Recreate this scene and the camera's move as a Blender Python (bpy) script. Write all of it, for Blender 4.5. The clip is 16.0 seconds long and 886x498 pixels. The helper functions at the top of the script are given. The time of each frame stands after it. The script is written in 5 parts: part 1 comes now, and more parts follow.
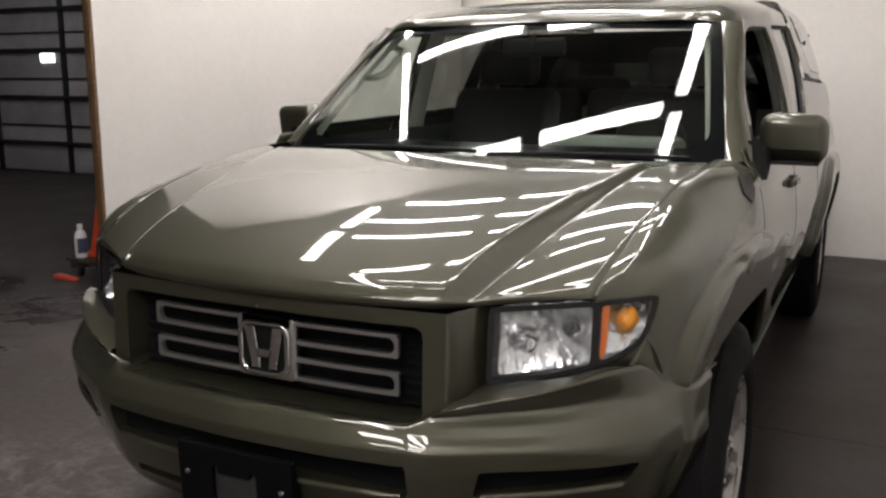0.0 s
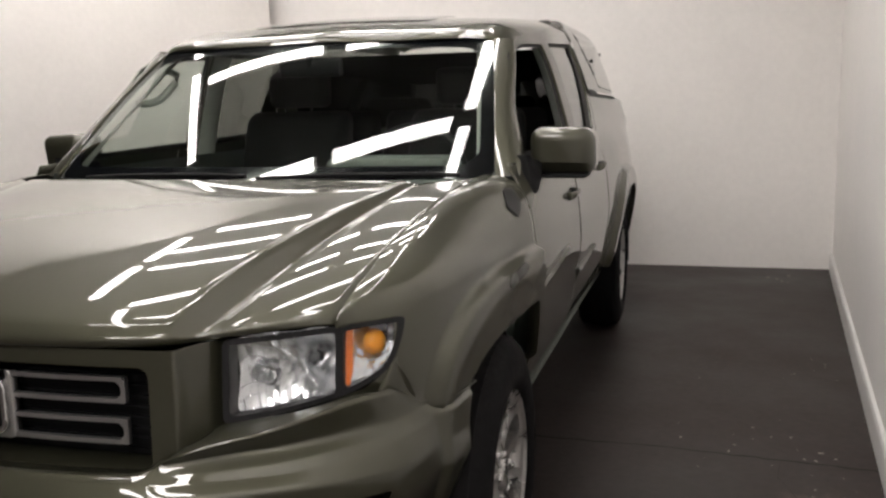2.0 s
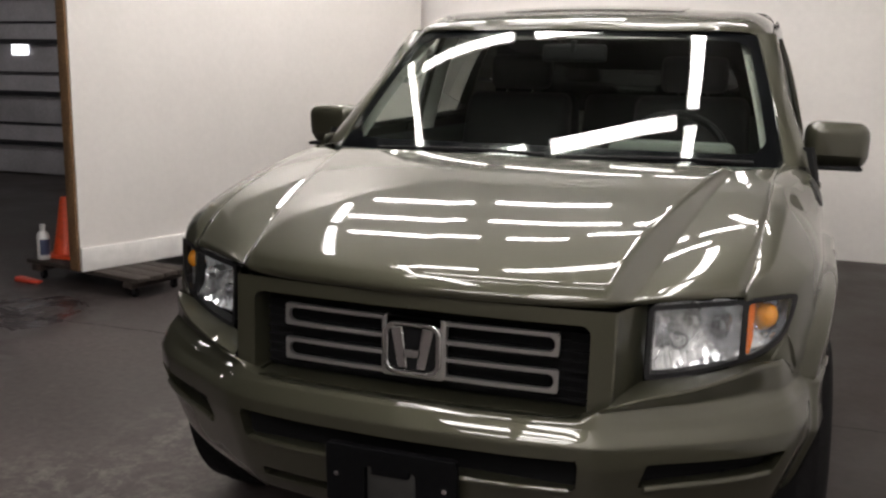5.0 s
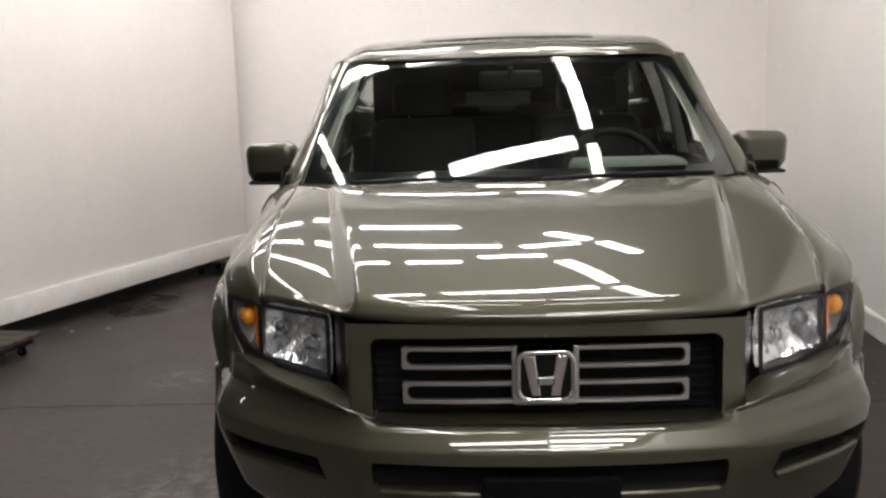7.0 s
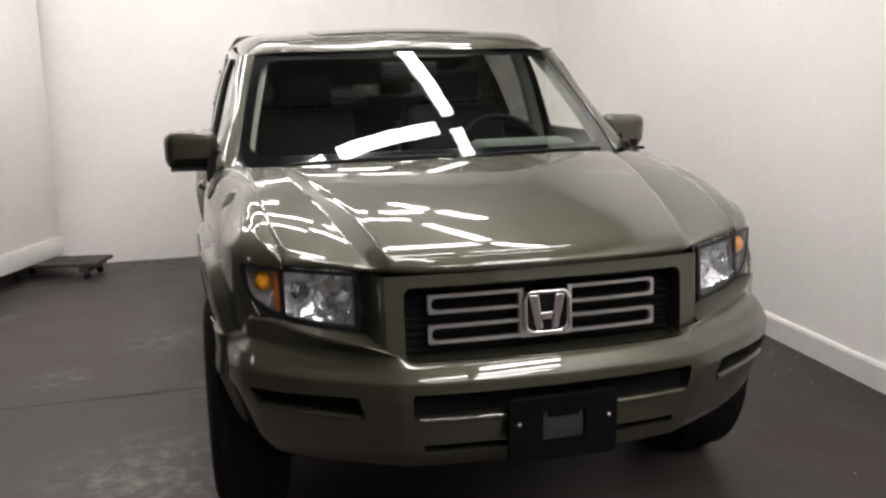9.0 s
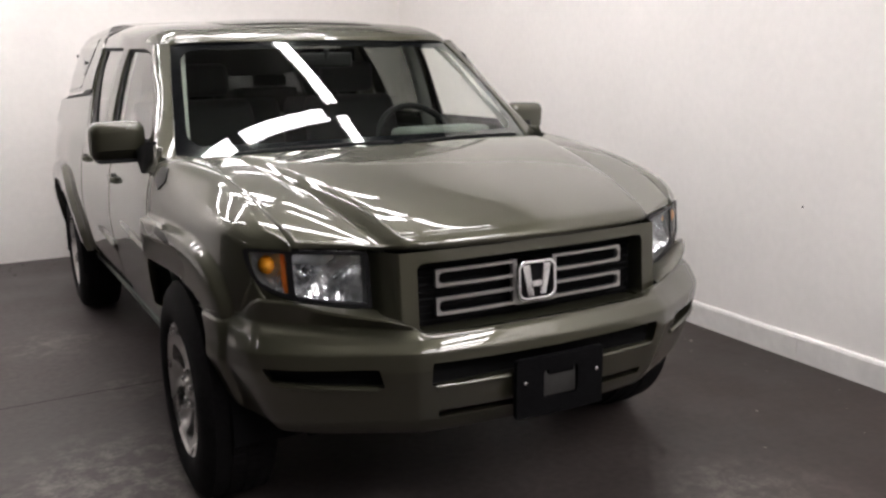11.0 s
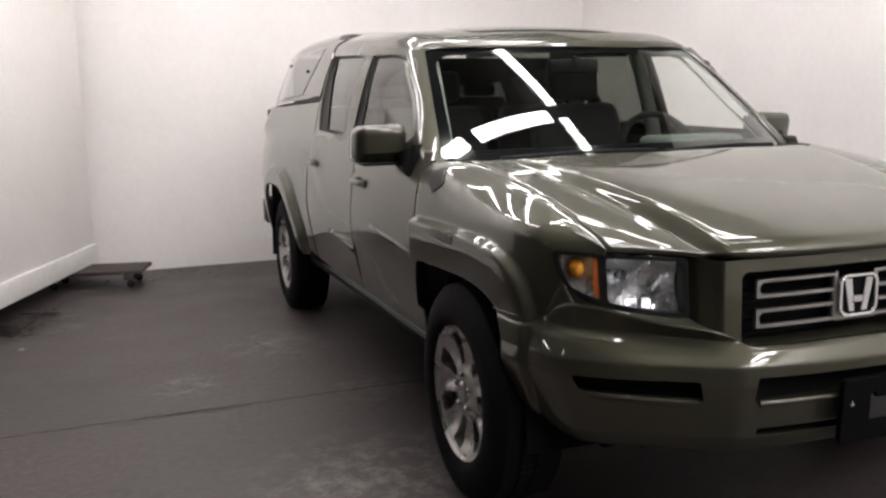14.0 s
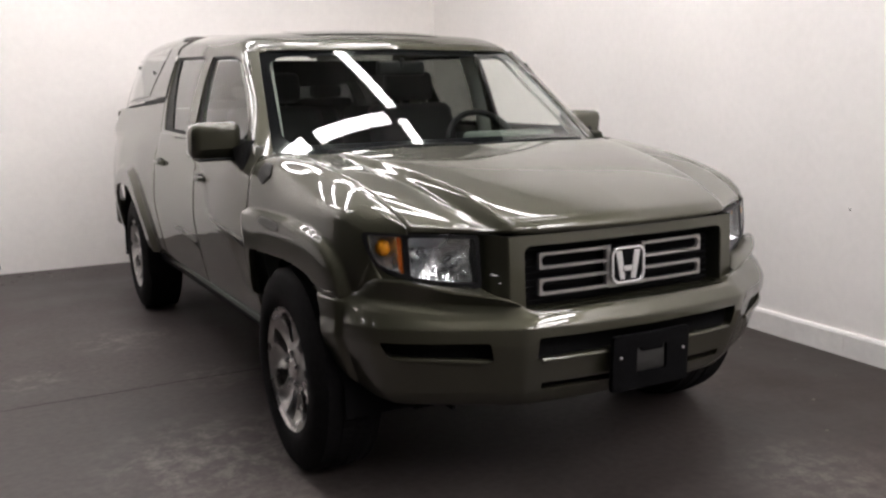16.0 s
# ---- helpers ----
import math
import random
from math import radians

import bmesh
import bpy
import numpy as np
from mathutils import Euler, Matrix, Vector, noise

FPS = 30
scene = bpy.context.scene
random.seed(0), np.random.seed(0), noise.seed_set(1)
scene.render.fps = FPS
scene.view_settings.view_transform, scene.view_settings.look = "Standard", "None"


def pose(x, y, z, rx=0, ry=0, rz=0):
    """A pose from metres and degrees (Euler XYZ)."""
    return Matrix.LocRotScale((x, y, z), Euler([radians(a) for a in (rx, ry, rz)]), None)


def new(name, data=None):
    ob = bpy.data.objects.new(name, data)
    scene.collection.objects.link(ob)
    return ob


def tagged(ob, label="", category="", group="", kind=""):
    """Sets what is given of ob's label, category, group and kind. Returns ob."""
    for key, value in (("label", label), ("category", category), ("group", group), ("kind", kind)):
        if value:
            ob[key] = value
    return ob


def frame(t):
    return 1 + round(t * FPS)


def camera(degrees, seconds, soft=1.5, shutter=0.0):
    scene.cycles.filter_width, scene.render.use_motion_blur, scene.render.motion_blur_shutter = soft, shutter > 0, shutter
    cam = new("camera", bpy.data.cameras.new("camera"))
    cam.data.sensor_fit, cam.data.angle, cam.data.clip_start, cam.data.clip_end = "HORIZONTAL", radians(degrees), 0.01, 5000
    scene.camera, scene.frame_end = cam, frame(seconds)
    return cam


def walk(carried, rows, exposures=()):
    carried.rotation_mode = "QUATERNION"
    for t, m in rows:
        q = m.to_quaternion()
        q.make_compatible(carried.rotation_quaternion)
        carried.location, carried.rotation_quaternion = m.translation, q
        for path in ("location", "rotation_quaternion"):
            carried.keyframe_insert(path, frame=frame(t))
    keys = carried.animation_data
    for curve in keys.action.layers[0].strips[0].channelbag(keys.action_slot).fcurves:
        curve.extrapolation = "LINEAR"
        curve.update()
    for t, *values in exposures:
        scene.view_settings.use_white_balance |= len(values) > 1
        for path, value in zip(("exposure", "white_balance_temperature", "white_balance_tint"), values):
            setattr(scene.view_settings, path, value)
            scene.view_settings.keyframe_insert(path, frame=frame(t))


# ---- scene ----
cam = camera(52.67, 16.0, 2.5)
# seconds, eye x y z, turn about x y z in degrees
ROWS = [
    (0.0, 1.1581, -1.2211, 1.3194, 78.972, -0.038, 26.082),
    (0.5, 1.2648, -1.1315, 1.3208, 80.009, 0.849, 22.353),
    (1.0, 1.3013, -1.0690, 1.3063, 80.406, 1.232, 15.873),
    (1.5, 1.3196, -1.0517, 1.3096, 79.830, 0.659, 13.480),
    (2.0, 1.3330, -1.0656, 1.2975, 80.509, 1.373, 16.097),
    (2.5, 1.3182, -1.1112, 1.3022, 80.151, 0.916, 19.817),
    (3.0, 1.2451, -1.2039, 1.3171, 79.343, -0.622, 22.385),
    (3.5, 1.1518, -1.3315, 1.3128, 78.737, -0.217, 23.623),
    (4.0, 1.0277, -1.4277, 1.3268, 78.854, -1.013, 21.237),
    (4.5, 0.8512, -1.4467, 1.3158, 78.800, -0.904, 21.478),
    (5.0, 0.6730, -1.4687, 1.3229, 79.076, -1.210, 19.463),
    (5.2, 0.5835, -1.4970, 1.3280, 79.422, -1.184, 18.465),
    (7.3, -0.2291, -1.6770, 1.3559, 80.696, 1.403, -0.973),
    (7.5, -0.2770, -1.7145, 1.3528, 81.089, 1.167, -2.691),
    (8.0, -0.4383, -1.8482, 1.3243, 80.338, 1.013, -6.378),
    (8.5, -0.6115, -1.9057, 1.3287, 79.885, 0.656, -8.773),
    (9.0, -0.8193, -1.8999, 1.3248, 79.990, 1.718, -14.303),
    (9.2, -0.8840, -1.9084, 1.3213, 79.688, 1.562, -16.026),
    (11.3, -1.4605, -1.8103, 1.3197, 79.312, 1.836, -28.338),
    (11.5, -1.4837, -1.7744, 1.3277, 79.493, 1.601, -27.400),
    (12.0, -1.5425, -1.6623, 1.3096, 80.310, 2.229, -25.319),
    (12.5, -1.6410, -1.5991, 1.3037, 80.725, 0.988, -24.215),
    (13.0, -1.7757, -1.5730, 1.2960, 80.615, 1.427, -21.981),
    (13.5, -1.8544, -1.5621, 1.2947, 80.841, 1.224, -19.638),
    (14.0, -1.8598, -1.5779, 1.2835, 80.649, 1.318, -20.063),
    (14.5, -1.8162, -1.6495, 1.2728, 80.289, 1.373, -23.370),
    (15.0, -1.7887, -1.7379, 1.2707, 80.596, 0.989, -26.208),
    (15.5, -1.7858, -1.8248, 1.2672, 81.140, 1.178, -27.216),
    (16.0, -1.7900, -1.9060, 1.2574, 80.707, 1.461, -27.848),
]
walk(cam, [(t, pose(x, y, z, rx, ry, rz)) for t, x, y, z, rx, ry, rz in ROWS],
     exposures=[(0.0, 0.03, 6550, 12), (4.5, 0.06, 6550, 12), (8.0, 0.3, 6500, 12), (11.5, 0.40, 6350, 14), (12.6, 0.34, 6350, 14), (16.0, 0.35, 6350, 14)])

# ---- light and world ----
world = bpy.data.worlds.new("world")
scene.world = world
world.use_nodes = True
world.node_tree.nodes["Background"].inputs[0].default_value = (0.5, 0.5, 0.52, 1)
world.node_tree.nodes["Background"].inputs[1].default_value = 0.02
scene.view_settings.exposure = 0.0
TUBE_POWER = 22.0
CEIL = 3.49


# ---- materials ----
def material(name, color, rough=0.5, metal=0.0, coat=0.0, grain=0.0, scale=40.0, bump=0.0, spread=0.12, stain=0.0, stain_scale=1.5, ior=1.5, spec=0.5):
    """A principled material: two scales of variation in colour and gloss, and fine relief."""
    m = bpy.data.materials.new(name)
    m.use_nodes = True
    nt = m.node_tree
    p = nt.nodes["Principled BSDF"]
    p.inputs["Base Color"].default_value = (*color, 1)
    p.inputs["Roughness"].default_value = rough
    p.inputs["Metallic"].default_value = metal
    p.inputs["Coat Weight"].default_value = coat
    p.inputs["Coat Roughness"].default_value = 0.02
    p.inputs["IOR"].default_value = ior
    p.inputs["Specular IOR Level"].default_value = spec
    if grain or stain or bump:
        tc = nt.nodes.new("ShaderNodeTexCoord")
        n1 = nt.nodes.new("ShaderNodeTexNoise")
        n1.inputs["Scale"].default_value = scale
        n1.inputs["Detail"].default_value = 6
        n2 = nt.nodes.new("ShaderNodeTexNoise")
        n2.inputs["Scale"].default_value = stain_scale
        n2.inputs["Detail"].default_value = 5
        n2.inputs["Roughness"].default_value = 0.6
        for n in (n1, n2):
            nt.links.new(tc.outputs["Object"], n.inputs["Vector"])
        r1 = nt.nodes.new("ShaderNodeMapRange")
        r1.inputs[1].default_value, r1.inputs[2].default_value = 0.3, 0.7
        r1.inputs[3].default_value, r1.inputs[4].default_value = 1 - grain, 1 + grain
        r2 = nt.nodes.new("ShaderNodeMapRange")
        r2.inputs[1].default_value, r2.inputs[2].default_value = 0.3, 0.7
        r2.inputs[3].default_value, r2.inputs[4].default_value = 1 - stain, 1 + stain
        nt.links.new(n1.outputs["Fac"], r1.inputs[0])
        nt.links.new(n2.outputs["Fac"], r2.inputs[0])
        mul = nt.nodes.new("ShaderNodeMath")
        mul.operation = "MULTIPLY"
        nt.links.new(r1.outputs[0], mul.inputs[0])
        nt.links.new(r2.outputs[0], mul.inputs[1])
        sc = nt.nodes.new("ShaderNodeVectorMath")
        sc.operation = "SCALE"
        sc.inputs[0].default_value = color
        nt.links.new(mul.outputs[0], sc.inputs["Scale"])
        nt.links.new(sc.outputs[0], p.inputs["Base Color"])
        rr = nt.nodes.new("ShaderNodeMapRange")
        rr.inputs[1].default_value, rr.inputs[2].default_value = 0.3, 0.7
        rr.inputs[3].default_value, rr.inputs[4].default_value = max(0.02, rough - spread), min(1, rough + spread)
        nt.links.new(n2.outputs["Fac"], rr.inputs[0])
        nt.links.new(rr.outputs[0], p.inputs["Roughness"])
        if bump:
            b = nt.nodes.new("ShaderNodeBump")
            b.inputs["Strength"].default_value = bump
            b.inputs["Distance"].default_value = 0.004
            nt.links.new(n1.outputs["Fac"], b.inputs["Height"])
            nt.links.new(b.outputs[0], p.inputs["Normal"])
    return m


def paint_material():
    """Metallic car paint under a clear coat: fine flakes and a faint film of dust."""
    m = material("car_paint", (0.057, 0.056, 0.036), 0.50, 0.68, coat=1.0)
    nt = m.node_tree
    p = nt.nodes["Principled BSDF"]
    p.inputs["Coat IOR"].default_value = 1.6
    tc = nt.nodes.new("ShaderNodeTexCoord")
    n = nt.nodes.new("ShaderNodeTexNoise")
    n.inputs["Scale"].default_value = 900
    n.inputs["Detail"].default_value = 2
    d = nt.nodes.new("ShaderNodeTexNoise")
    d.inputs["Scale"].default_value = 2.2
    d.inputs["Detail"].default_value = 5
    nt.links.new(tc.outputs["Object"], n.inputs["Vector"])
    nt.links.new(tc.outputs["Object"], d.inputs["Vector"])
    ramp = nt.nodes.new("ShaderNodeMapRange")
    ramp.inputs[1].default_value, ramp.inputs[2].default_value = 0.3, 0.75
    ramp.inputs[3].default_value, ramp.inputs[4].default_value = 0.9, 1.12
    nt.links.new(n.outputs["Fac"], ramp.inputs[0])
    sc = nt.nodes.new("ShaderNodeVectorMath")
    sc.operation = "SCALE"
    sc.inputs[0].default_value = (0.057, 0.056, 0.036)
    nt.links.new(ramp.outputs[0], sc.inputs["Scale"])
    nt.links.new(sc.outputs[0], p.inputs["Base Color"])
    rr = nt.nodes.new("ShaderNodeMapRange")
    rr.inputs[1].default_value, rr.inputs[2].default_value = 0.3, 0.7
    rr.inputs[3].default_value, rr.inputs[4].default_value = 0.015, 0.05
    nt.links.new(d.outputs["Fac"], rr.inputs[0])
    nt.links.new(rr.outputs[0], p.inputs["Coat Roughness"])
    return m


def glass_material(name, tint, gloss=1.0, rough=0.0, ior=1.5):
    """A thin pane: tinted see-through with a mirror film that grows at grazing angles."""
    m = bpy.data.materials.new(name)
    m.use_nodes = True
    nt = m.node_tree
    nt.nodes.remove(nt.nodes["Principled BSDF"])
    out = nt.nodes["Material Output"]
    tr = nt.nodes.new("ShaderNodeBsdfTransparent")
    tr.inputs[0].default_value = (*tint, 1)
    gl = nt.nodes.new("ShaderNodeBsdfGlossy")
    gl.inputs["Roughness"].default_value = rough
    gl.inputs[0].default_value = (gloss, gloss, gloss, 1)
    lw = nt.nodes.new("ShaderNodeLayerWeight")
    lw.inputs["Blend"].default_value = 0.5
    five = nt.nodes.new("ShaderNodeMath")
    five.operation = "POWER"
    five.inputs[1].default_value = 5.0
    nt.links.new(lw.outputs["Facing"], five.inputs[0])
    f0 = ((ior - 1) / (ior + 1)) ** 2
    fr = nt.nodes.new("ShaderNodeMath")
    fr.operation = "MULTIPLY_ADD"
    fr.inputs[1].default_value, fr.inputs[2].default_value = 1 - f0, f0
    nt.links.new(five.outputs[0], fr.inputs[0])
    mix = nt.nodes.new("ShaderNodeMixShader")
    nt.links.new(fr.outputs[0], mix.inputs[0])
    nt.links.new(tr.outputs[0], mix.inputs[1])
    nt.links.new(gl.outputs[0], mix.inputs[2])
    nt.links.new(mix.outputs[0], out.inputs[0])
    return m


def glow_material(name, color, strength):
    m = bpy.data.materials.new(name)
    m.use_nodes = True
    p = m.node_tree.nodes["Principled BSDF"]
    p.inputs["Base Color"].default_value = (0.8, 0.8, 0.8, 1)
    p.inputs["Emission Color"].default_value = (*color, 1)
    p.inputs["Emission Strength"].default_value = strength
    return m


# worn pale patches on the floor: x, y, reach, how much paint is gone
WORN = ((-1.12, 3.20, 0.38, 0.75), (-1.64, 2.62, 0.22, 0.8), (-1.06, 1.25, 0.62, 0.9), (-0.82, 2.26, 0.30, 0.6), (0.66, 0.02, 0.40, 0.7), (-1.25, 0.55, 0.70, 0.8), (1.70, 1.85, 0.14, 0.9))


# damp, darker and glossier patches: x, y, reach
DAMP = ((-3.15, 2.25, 0.75), (-3.95, 2.35, 0.60), (-2.75, 1.35, 0.55), (-2.5, 4.3, 0.6))


def floor_material():
    """Old dark painted concrete: browner and darker towards the side wall, traffic stains, worn pale patches and a dull
    sheen.
    """
    m = material("floor_concrete", (0.052, 0.043, 0.041), 0.52, grain=0.25, scale=30, bump=0.12, spread=0.14, stain=0.45, stain_scale=0.9, spec=0.35)
    nt = m.node_tree
    p = nt.nodes["Principled BSDF"]
    tc = nt.nodes.new("ShaderNodeTexCoord")

    def noise(scale, detail, rough, warp):
        n = nt.nodes.new("ShaderNodeTexNoise")
        n.inputs["Scale"].default_value = scale
        n.inputs["Detail"].default_value = detail
        n.inputs["Roughness"].default_value = rough
        n.inputs["Distortion"].default_value = warp
        nt.links.new(tc.outputs["Object"], n.inputs["Vector"])
        return n.outputs["Fac"]

    def ramp(value, a, b, c, d):
        r = nt.nodes.new("ShaderNodeMapRange")
        r.interpolation_type = "SMOOTHSTEP"
        for k, v in enumerate((a, b, c, d)):
            r.inputs[k + 1].default_value = v
        nt.links.new(value, r.inputs[0])
        return r.outputs[0]

    def join(op, a, b):
        n = nt.nodes.new("ShaderNodeMath")
        n.operation = op
        nt.links.new(a, n.inputs[0])
        nt.links.new(b, n.inputs[1])
        return n.outputs[0]
    total = ramp(noise(2.3, 9, 0.72, 0.6), 0.60, 0.78, 0, 0.45)
    fine = ramp(noise(9.0, 12, 0.8, 0.25), 0.44, 0.66, 0, 1)
    for x, y, reach, gone in WORN:
        d = nt.nodes.new("ShaderNodeVectorMath")
        d.operation = "DISTANCE"
        d.inputs[1].default_value = (x, y, 0)
        nt.links.new(tc.outputs["Object"], d.inputs[0])
        total = join("MAXIMUM", total, join("MULTIPLY", ramp(d.outputs["Value"], reach * 0.25, reach, gone, 0), fine))
    mix = nt.nodes.new("ShaderNodeMixRGB")
    mix.inputs[2].default_value = (0.185, 0.165, 0.150, 1)
    old = p.inputs["Base Color"].links[0].from_socket
    nt.links.new(total, mix.inputs[0])
    nt.links.new(old, mix.inputs[1])
    # browner and darker towards the side wall, along a wandering edge
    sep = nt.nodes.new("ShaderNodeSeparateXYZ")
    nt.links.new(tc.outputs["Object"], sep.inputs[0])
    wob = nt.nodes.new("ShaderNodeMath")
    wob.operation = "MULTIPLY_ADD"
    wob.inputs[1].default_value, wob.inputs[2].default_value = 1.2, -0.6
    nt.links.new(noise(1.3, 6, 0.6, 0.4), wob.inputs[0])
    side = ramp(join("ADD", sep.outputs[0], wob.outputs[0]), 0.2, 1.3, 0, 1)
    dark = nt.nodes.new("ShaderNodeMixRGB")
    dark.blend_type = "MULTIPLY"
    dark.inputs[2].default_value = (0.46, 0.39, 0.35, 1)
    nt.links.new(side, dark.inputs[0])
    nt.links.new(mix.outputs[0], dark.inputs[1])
    wet = None
    rim = ramp(noise(3.1, 7, 0.65, 0.5), 0.36, 0.60, 0.25, 1)
    for x, y, reach in DAMP:
        d = nt.nodes.new("ShaderNodeVectorMath")
        d.operation = "DISTANCE"
        d.inputs[1].default_value = (x, y, 0)
        nt.links.new(tc.outputs["Object"], d.inputs[0])
        one = join("MULTIPLY", ramp(d.outputs["Value"], reach * 0.35, reach, 1, 0), rim)
        wet = one if wet is None else join("MAXIMUM", wet, one)
    soak = nt.nodes.new("ShaderNodeMixRGB")
    soak.blend_type = "MULTIPLY"
    soak.inputs[2].default_value = (0.50, 0.48, 0.50, 1)
    nt.links.new(wet, soak.inputs[0])
    nt.links.new(dark.outputs[0], soak.inputs[1])
    nt.links.new(soak.outputs[0], p.inputs["Base Color"])
    sheen = nt.nodes.new("ShaderNodeMixRGB")
    sheen.inputs[2].default_value = (0.17, 0.17, 0.17, 1)
    nt.links.new(wet, sheen.inputs[0])
    nt.links.new(p.inputs["Roughness"].links[0].from_socket, sheen.inputs[1])
    nt.links.new(sheen.outputs[0], p.inputs["Roughness"])
    return m


PAINT = paint_material()
BLACK = material("black_plastic", (0.007, 0.007, 0.0075), 0.55, grain=0.2, scale=120, bump=0.15, spec=0.12)
GLOSS_BLACK = material("gloss_black_plastic", (0.008, 0.008, 0.009), 0.38, spec=0.3)
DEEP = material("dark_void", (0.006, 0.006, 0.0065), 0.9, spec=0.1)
RUBBER = material("tyre_rubber", (0.0075, 0.007, 0.0075), 0.8, grain=0.25, scale=60, bump=0.2, stain=0.2, stain_scale=6, spec=0.1)
SEAL = material("rubber_seal", (0.012, 0.012, 0.012), 0.55, grain=0.15, scale=80, spec=0.25)
SILVER = material("satin_silver", (0.42, 0.41, 0.40), 0.32, 0.85, grain=0.06, scale=200)
CHROME = material("chrome", (0.78, 0.78, 0.79), 0.07, 1.0, grain=0.03, scale=90)
ALLOY = material("alloy", (0.52, 0.51, 0.50), 0.30, 0.9, grain=0.10, scale=50, stain=0.15, stain_scale=9)
REFLECTOR = material("reflector", (0.74, 0.75, 0.77), 0.30, 0.85, grain=0.05, scale=60)
LENS = glass_material("clear_lens", (0.97, 0.98, 0.98), 0.9)
AMBER = material("amber_plastic", (0.74, 0.28, 0.015), 0.2, grain=0.1, scale=120)
ORANGE = material("orange_reflector", (0.62, 0.15, 0.025), 0.25, grain=0.25, scale=300, bump=0.3)
WINDSCREEN = glass_material("windscreen_glass", (0.84, 0.89, 0.85), 1.0, 0.0, 1.75)
SIDE_GLASS = glass_material("side_glass", (0.84, 0.89, 0.85), 1.0, 0.0, 2.2)
PRIVACY = glass_material("privacy_glass", (0.25, 0.255, 0.24), 1.0, 0.0, 1.9)
REAR_GLASS = glass_material("rear_glass", (0.05, 0.052, 0.05), 1.0, 0.0, 1.6)
FRIT = material("black_frit", (0.006, 0.006, 0.008), 0.08, coat=0.3)
TRIM_GREY = material("grey_trim", (0.50, 0.52, 0.47), 0.6, grain=0.1, scale=150, bump=0.1)
DASH = material("dash_vinyl", (0.10, 0.115, 0.10), 0.65, grain=0.15, scale=250, bump=0.2)
SEAT = material("seat_cloth", (0.005, 0.005, 0.0052), 0.85, grain=0.2, scale=300, bump=0.3)
HEADLINER = material("headliner", (0.05, 0.049, 0.046), 0.9, grain=0.1, scale=200)
WALL = material("white_wall_paint", (0.84, 0.815, 0.785), 0.55, grain=0.02, scale=25, bump=0.05, stain=0.035, stain_scale=1.1, spread=0.08)
BOARD = material("white_board_paint", (0.85, 0.82, 0.785), 0.5, grain=0.02, scale=30, bump=0.04, stain=0.03, stain_scale=1.4, spread=0.08)
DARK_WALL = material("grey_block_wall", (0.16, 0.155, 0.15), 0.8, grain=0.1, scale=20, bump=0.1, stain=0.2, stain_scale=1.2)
FILL_WALL = material("pale_grey_fill_wall", (0.42, 0.41, 0.395), 0.7, grain=0.06, scale=20, bump=0.08, stain=0.1, stain_scale=1.2)
BASE = material("baseboard_paint", (0.74, 0.725, 0.70), 0.4, grain=0.05, scale=20, bump=0.05, stain=0.05, stain_scale=4, spread=0.1)
CEILING = material("ceiling_paint", (0.06, 0.058, 0.055), 0.8, grain=0.05, scale=20, stain=0.08)
RAW_WOOD = material("raw_wood", (0.22, 0.125, 0.06), 0.7, grain=0.3, scale=60, bump=0.3, stain=0.25, stain_scale=6)
DOLLY_WOOD = material("worn_dark_wood", (0.038, 0.029, 0.024), 0.7, grain=0.35, scale=45, bump=0.4, stain=0.35, stain_scale=5)
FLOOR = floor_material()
ROLLER = material("roller_steel", (0.45, 0.44, 0.47), 0.5, 0.1, grain=0.1, scale=30, stain=0.2, stain_scale=2)
DARK_STEEL = material("dark_steel", (0.03, 0.03, 0.035), 0.5, 0.3, grain=0.2, scale=40)
CONE = material("cone_vinyl", (0.75, 0.085, 0.025), 0.45, grain=0.12, scale=40, stain=0.15, stain_scale=9)
BOTTLE = material("white_bottle", (0.75, 0.75, 0.74), 0.35, grain=0.05, scale=50)
LABEL = material("dark_label", (0.05, 0.06, 0.12), 0.4)
RED_CAP = material("red_plastic", (0.6, 0.06, 0.03), 0.4)
CRACK = material("crack_grime", (0.016, 0.013, 0.012), 0.9)
CHIP = material("pale_paint_chip", (0.24, 0.22, 0.195), 0.7, grain=0.3, scale=60)
TUBE = glow_material("tube_glow", (1.0, 0.96, 0.925), TUBE_POWER)
FIXTURE = material("lamp_housing", (0.7, 0.69, 0.66), 0.5)
GLOW_FAR = glow_material("door_light_glow", (0.95, 0.97, 1.0), 3.0)
MARKER = material("smoked_plastic", (0.016, 0.016, 0.011), 0.35, grain=0.1, scale=90)
HOLDER_BLACK = material("holder_black_plastic", (0.004, 0.004, 0.0045), 0.6, grain=0.2, scale=60, bump=0.05, spec=0.05)
PLATE_MET = material("grey_plate", (0.022, 0.022, 0.021), 0.45, grain=0.2, scale=40)


# ---- geometry helpers ----
def finish(name, bm, mat, parent=None, label="", smooth=True, angle=35):
    me = bpy.data.meshes.new(name)
    bm.normal_update()
    bm.to_mesh(me)
    bm.free()
    if smooth:
        me.shade_smooth()
        me.set_sharp_from_angle(angle=radians(angle))
    me.materials.append(mat)
    ob = new(name, me)
    if parent is not None:
        ob.parent = parent
    if label:
        ob["label"] = label
    return ob


def part(name, bm, mat, parent, label="", smooth=True, angle=35):
    return finish(name, bm, mat, parent, label, smooth, angle)


def empty(name, loc=(0, 0, 0)):
    ob = new(name)
    ob.location = loc
    return ob


